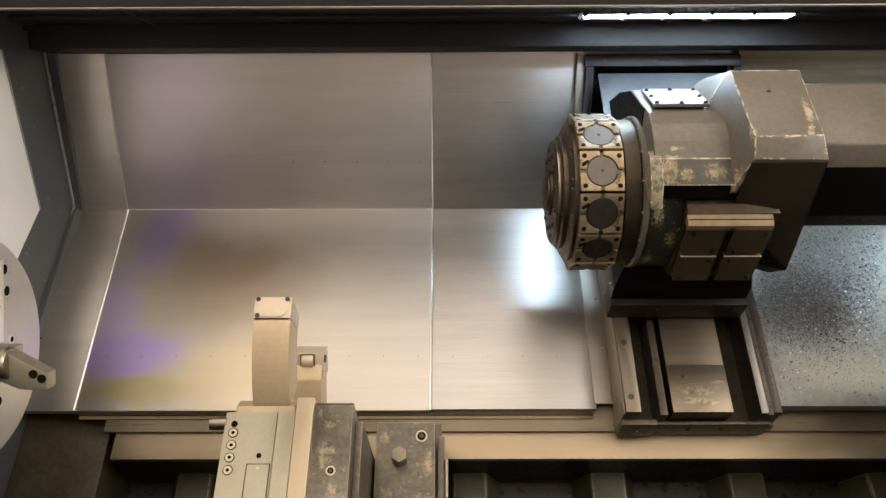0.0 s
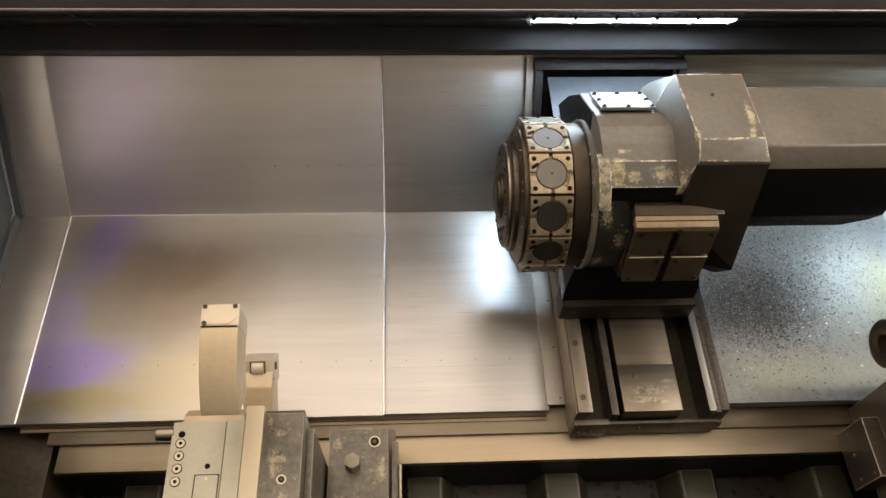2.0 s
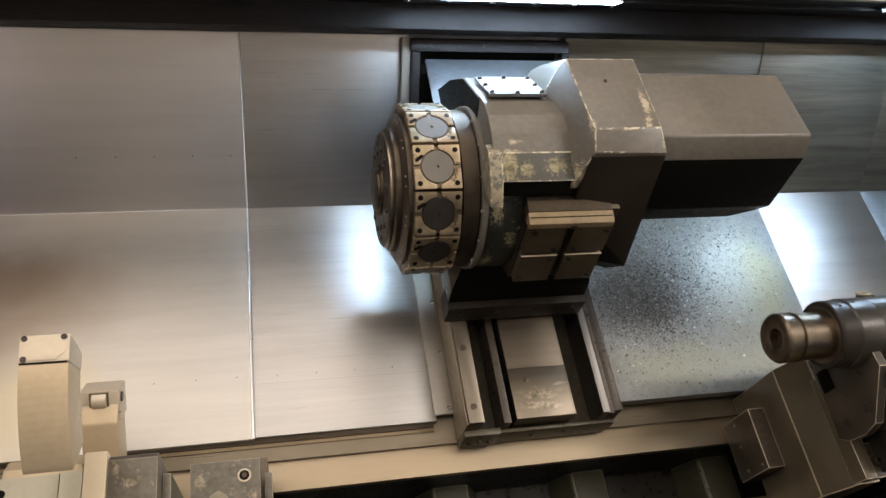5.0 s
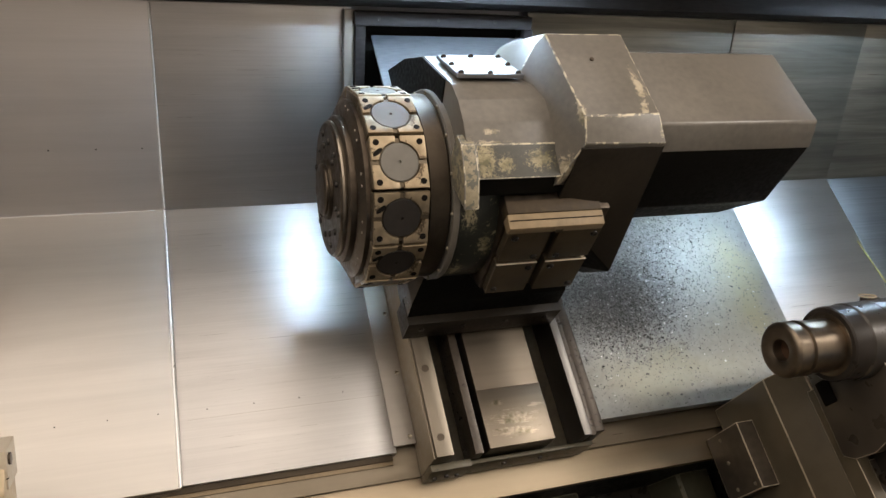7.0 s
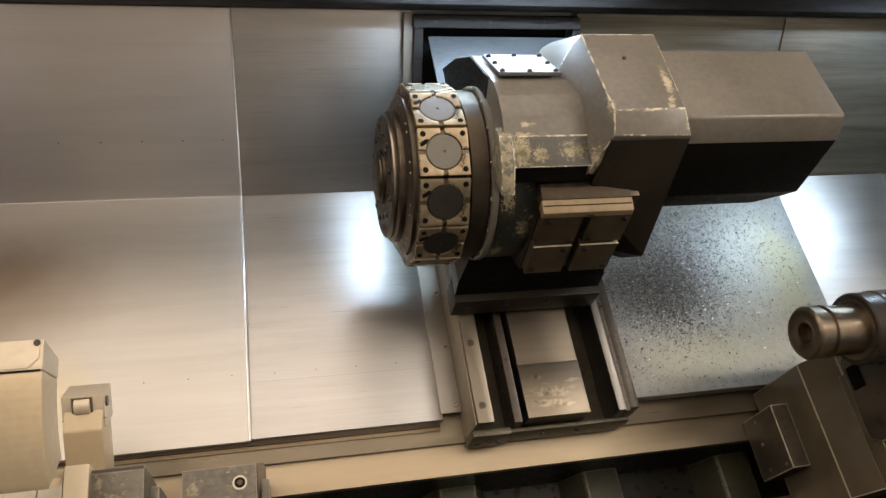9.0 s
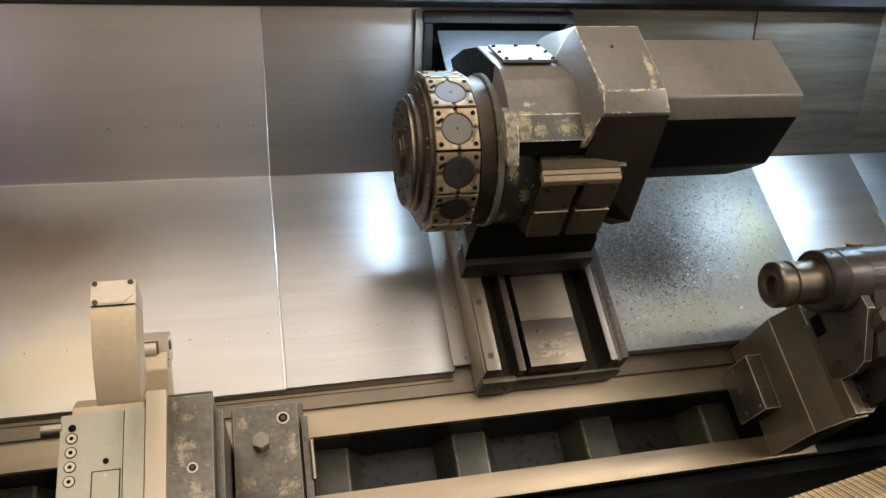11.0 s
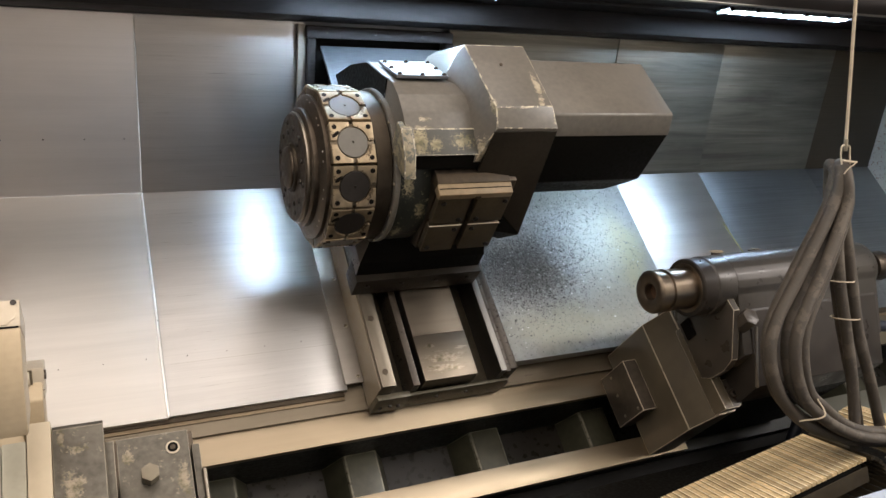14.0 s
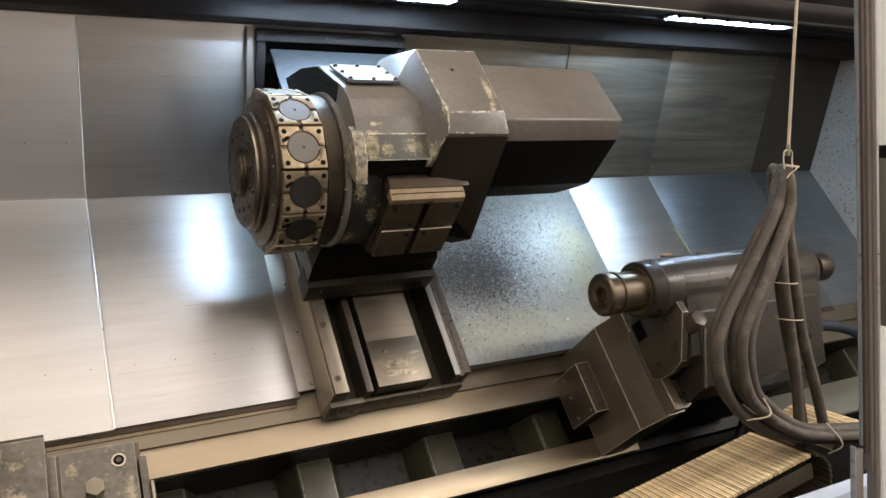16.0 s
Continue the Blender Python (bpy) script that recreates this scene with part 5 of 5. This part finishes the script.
on_bed(part("foot", bevelled(bhull([(x, s, h) for s in (0.93, 1.365) for x, h in ((1.752, -0.018), (1.752, 0.265), (1.803, 0.385), (1.868, 0.40), (1.868, -0.018))]), 0.0032, 2, True), (TAIL, TAIL_EDGE), tail, "dark foot with bare bright edges"))
# rear half blacked to give the shadow under the tailstock body
on_bed(part("rear_foot", bbox(1.8685, 2.5, 0.93, 1.335, -0.018, 0.385, 0.004), BLACK, tail, "rear half of the foot, blacked for shadow"))
on_bed(part("foot_strip", bevelled(bhull([(x, s, h) for s in (1.02, 1.36) for x, h in ((1.796, 0.37), (1.80, 0.43), (1.84, 0.43), (1.84, 0.37))]), 0.0015, 2, True), (TAIL, TAIL_EDGE), tail))
on_bed(part("clamp_lug", bevelled(bhull([(x, s, h) for h in (0.34, 0.42) for x, s in ((1.8405, 1.25), (1.8405, 1.358), (1.875, 1.358), (1.932, 1.318), (1.932, 1.25))]), 0.002, 2, True), (TAIL_CHEEK, TAIL_EDGE), tail))
on_bed(part("wiper_block", bevelled(bbox(1.688, 1.7515, 1.02, 1.230, -0.04, 0.145), 0.003, 2, True), (WIPER, TAIL_EDGE), tail, "dark oily wiper block on the rail"))
for ws, wh in ((1.045, 0.035), (1.12, 0.03), (1.205, 0.025), (1.21, 0.12)):
    on_bed(part("wiper_screw", cyl((1.684, -ws, wh), (1.690, -ws, wh), 0.006, seg=10, bevel=0.001), HEX, tail))
on_bed(part("wiper_pin", cyl((1.716, -1.012, 0.10), (1.716, -1.021, 0.10), 0.010, seg=12, bevel=0.002), HEX, tail))
on_bed(part("boss", cyl((1.838, -1.135, 0.63), (1.838, -1.135, 0.697), 0.033, seg=6, bevel=0.004), TAIL_CHEEK, tail))
on_bed(part("clamp_screw", cyl((1.870, -1.309, 0.415), (1.870, -1.309, 0.432), 0.018, seg=16, bevel=0.003), STEEL_DARK, tail))
on_bed(part("clamp_socket", cyl((1.870, -1.309, 0.43), (1.870, -1.309, 0.434), 0.009, seg=6), HOLE, tail))
on_bed(part("guide_bar", cyl((1.866, -1.164, 0.668), (1.866, -1.336, 0.545), 0.006, seg=10), STEEL, tail))
for xx in (1.87, 2.05):
    part("oil_cap", cyl((xx, SY + 0.03, SZ + 0.095), (xx, SY + 0.03, SZ + 0.1085), 0.026, seg=24, bevel=0.002), STEEL_DARK, tail)
    part("oil_cap_top", cyl((xx, SY + 0.03, SZ + 0.108), (xx, SY + 0.03, SZ + 0.112), 0.015, seg=20, bevel=0.0015), HEX, tail)

part("wire_loop", tube([(1.86 + 0.022 * math.cos(math.tau * k / 10), SY + 0.03 + 0.022 * math.sin(math.tau * k / 10), SZ + 0.114) for k in range(11)], 0.0022, 6), ROPE, tail, "pale wire loop")
# ---- cable chain and hanging hoses ----
chain = thing("cable_chain", "brown slatted steel cable chain lying in front of the tailstock", "cable chain")
slat = mesh_of("slat", box(-0.0096, 0.0088, -0.122, 0.122, -0.012, -0.0006, 0.0008), CHAIN, 30)
ridge = mesh_of("slat_ridge", box(-0.0094, -0.0058, -0.1215, 0.1215, -0.0015, 0.0002, 0.0004), CHAIN_BRIGHT, 30)
# same slat darkened as shade for the runs turned under
shaded_slat = slat.copy()
shaded_slat.materials[0] = TILE
CY, TILT = -1.437, 9.0


def chain_run(places, worn=True):
    for x, y, z, tilt in places:
        ob = new("slat", slat)
        ob.parent = chain
        ob.matrix_local = pose(x, y, z, 0, tilt, 0)
        # upper runs get the pale ridge, the others the slat coloured as shaded
        if worn:
            top = new("slat_ridge", ridge)
            top.parent = ob
        else:
            ob.data = shaded_slat


slope = math.tan(radians(TILT))
chain_run([(2.03 - 0.0228 * i, CY, 0.624 - 0.0228 * i * slope, -TILT) for i in range(39)])
chain_run([(2.06 + 0.11 * math.sin(math.pi * i / 15) - 0.01, CY, 0.512 + 0.112 * math.cos(math.pi * i / 15), 180.0 * i / 15 - TILT) for i in range(1, 16)], False)
chain_run([(2.03 - 0.0228 * i, CY - 0.05, 0.43 - 0.0228 * i * slope, 180.0 - TILT) for i in range(30)], False)
chain_run([(2.33 + 0.16 * math.sin(radians(a)), CY + 0.04, 0.50 + 0.17 * math.cos(radians(a)), a) for a in range(-52, 75, 8)])
belt = part("belt", prism([(1.14, 0.455), (2.03, 0.596), (2.03, 0.570), (1.14, 0.429)], CY - 0.112, CY + 0.112, "y", 0.002), BLACK, chain, "dark carrier under the slats")
for sy in (-0.1225, 0.1185):
    part("side_link", prism([(1.14, 0.450), (2.045, 0.594), (2.06, 0.540), (1.14, 0.395)], CY + sy, CY + sy + 0.004, "y", 0.001), TILE, chain, "brown steel side links")

hoses = thing("hose_bundle", "bundle of grey-brown hoses hung on a cord", "hoses")
HY = -1.55
RIGHT = ((0.0, 0.06), (0.03, 0.10), (0.055, 0.06))
for i, (dx, dy) in enumerate(((0.0, 0.0), (0.028, 0.045), (0.055, -0.03), (0.082, 0.03), (0.105, -0.005))):
    left = [(1.872 + dx * 0.14, HY + dy * 0.5, 1.535 - dx * 0.1), (1.838 + dx * 0.6, HY + dy * 0.7, 1.44), (1.72 + dx * 1.0, HY + dy, 1.26), (1.605 + dx * 1.25, HY + dy, 1.07), (1.645 + dx * 1.1, HY + dy, 0.90), (1.76 + dx * 0.75, HY + dy, 0.785 + dx * 0.35), (1.92 + dx * 0.3, HY + dy, 0.712 + dx * 0.3), (2.10, HY + dy, 0.665 + dx * 0.3), (2.40, HY + dy, 0.615 + dx * 0.3)]
    if i > 1:
        # folded over the hook and down again
        ex, ey = RIGHT[i - 2]
        over = [(2.08 + ex * 2.5, HY + ey, 0.62), (2.05 + ex * 1.6, HY + ey, 0.84), (2.01 + ex, HY + ey, 1.02), (1.965 + ex, HY + ey, 1.20), (1.935 + ex * 0.6, HY + ey, 1.42), (1.902 + ex * 0.3, HY + ey * 0.7, 1.54), (1.888 + ex * 0.1, HY + (dy + ey) * 0.4, 1.572)]
    else:
        over = [(1.893, HY + 0.05, 1.48), (1.890, HY + 0.035, 1.535), (1.882 + dx * 0.1, HY + 0.015 + dy * 0.4, 1.560)]
    part("hose", tube(over + left, 0.0182, 18), HOSE, hoses)
for zz, xx in ((1.20, 1.975), (1.075, 2.01)):
    part("tie", tube([(xx + 0.047 * math.cos(math.tau * k / 12), HY + 0.07 + 0.04 * math.sin(math.tau * k / 12), zz - 0.004 * math.cos(math.tau * k / 12)) for k in range(13)], 0.0022, 6), ROPE, hoses)
part("hook", tube([(1.868, HY - 0.004, 1.572), (1.867, HY, 1.60), (1.868, HY, 1.622), (1.874, HY, 1.629), (1.886, HY, 1.630), (1.898, HY, 1.629), (1.905, HY, 1.622), (1.906, HY, 1.60), (1.904, HY - 0.004, 1.572)], 0.0026, 8), ROPE, hoses, "bent wire hook")
part("hook_pin", cyl((1.850, HY - 0.02, 1.585), (1.912, HY - 0.02, 1.578), 0.0035, seg=8), ROPE, hoses)
part("ferrule", cyl((1.886, HY, 1.612), (1.8875, HY, 1.648), 0.0065, seg=12, bevel=0.002), HEX, hoses)
part("tie", tube([(1.852, HY - 0.025, 1.545), (1.866, HY - 0.03, 1.562), (1.884, HY - 0.032, 1.572), (1.905, HY - 0.02, 1.578)], 0.002, 6), ROPE, hoses)
part("cord", cyl((1.886, HY, 1.62), (1.908, HY, 2.26), 0.005, seg=8), ROPE, hoses, "taut pale cord")
for p, q in (((1.712, 0.805), (1.785, 0.866)), ((2.115, 0.615), (2.10, 0.725))):
    part("tie", tube([(p[0], HY - 0.02, p[1]), ((p[0] + q[0]) / 2 + 0.02, HY - 0.062, (p[1] + q[1]) / 2 - 0.01), (q[0], HY - 0.02, q[1])], 0.0025, 8), ROPE, hoses)

# ---- front of the enclosure ----
post = thing("door_post", "grey-brown door post with a dark rubber seal", "door post", kind="structure")


def upright(name, x0, x1, d0, d1, z0, z1, material, parent, label=""):
    """A bar that leans with the door opening, out towards the operator at its foot."""
    def y(z, d):
        return -2.2 - (1.48 - z) * 0.062 + d
    return part(name, prism([(y(z0, d0), z0), (y(z1, d0), z1), (y(z1, d1), z1), (y(z0, d1), z0)], x0, x1, "x", 0.002), material, parent, label)


upright("post_edge", 1.266, 1.2695, -0.004, 0.004, 1.035, 2.4, FRAME_EDGE, post, "rubbed edge strip")
upright("seal", 1.270, 1.2805, -0.010, 0.004, 1.02, 2.4, SEAL, post, "dark rubber seal")
upright("post_body", 1.281, 1.2895, -0.014, 0.004, 0.98, 2.4, POST, post)
upright("post_body", 1.290, 1.2985, -0.018, 0.004, 0.90, 2.4, POST, post)
upright("post_edge", 1.299, 1.302, -0.022, 0.004, 0.90, 2.4, EDGE, post, "bright edge strip")
upright("post_foot", 1.240, 1.2655, -0.006, 0.004, 0.90, 1.03, POST, post, "stepped foot of the post")
upright("post_foot_edge", 1.2365, 1.2395, -0.008, 0.004, 0.90, 1.04, FRAME_EDGE, post)
front_door = thing("sliding_door", "white sliding machine door with a wide window", "door", kind="structure")
upright("door_stile", 1.3025, 1.42, -0.04, -0.012, 1.64, 2.4, WHITE, front_door)
upright("door_stile", 1.3025, 1.42, -0.04, -0.012, 0.90, 1.28, WHITE, front_door)
upright("grip_recess", 1.3025, 1.42, -0.035, -0.018, 1.2805, 1.6145, LINER, front_door, "grey recessed grip panel")
upright("grip_rubber", 1.3025, 1.42, -0.045, -0.012, 1.615, 1.6395, BLACK, front_door, "black rubber strip over the grip")
upright("door_stile", 2.90, 3.0, -0.04, -0.012, 0.90, 2.4, WHITE, front_door)
upright("door_rail", 1.4205, 2.8995, -0.04, -0.012, 0.90, 1.0, WHITE, front_door)
upright("door_rail", 1.4205, 2.8995, -0.04, -0.012, 2.30, 2.4, WHITE, front_door)
solid("front_guard", box(-1.7, 4.2, -2.17, -2.127, 0.05, 0.90, 0.004), BLUEWHITE, "pale blue sheet guard along the front", "guard", "structure")
solid("chip_pan", box(-1.6, 4.12, -2.126, -0.95, 0.36, 0.41, 0.003), BLACK, "black oily chip pan under the bed", "chip pan", "structure")
solid("chip_pan_liner", prism([(-1.20, 0.535), (-1.05, 0.608), (-1.05, 0.598), (-1.20, 0.525)], 2.30, 3.7, "x", 0.002), LINER, "pale olive sheet liner beside the tailstock", "liner", "structure")
solid("flexible_conduit", tube([(2.35, -1.0, 0.42), (2.52, -1.0, 0.78), (2.70, -1.0, 0.86), (2.95, -1.0, 0.84), (3.25, -1.0, 0.74)], 0.024, 14), CONDUIT, "blue-grey flexible conduit arched over the chip pan", "conduit")
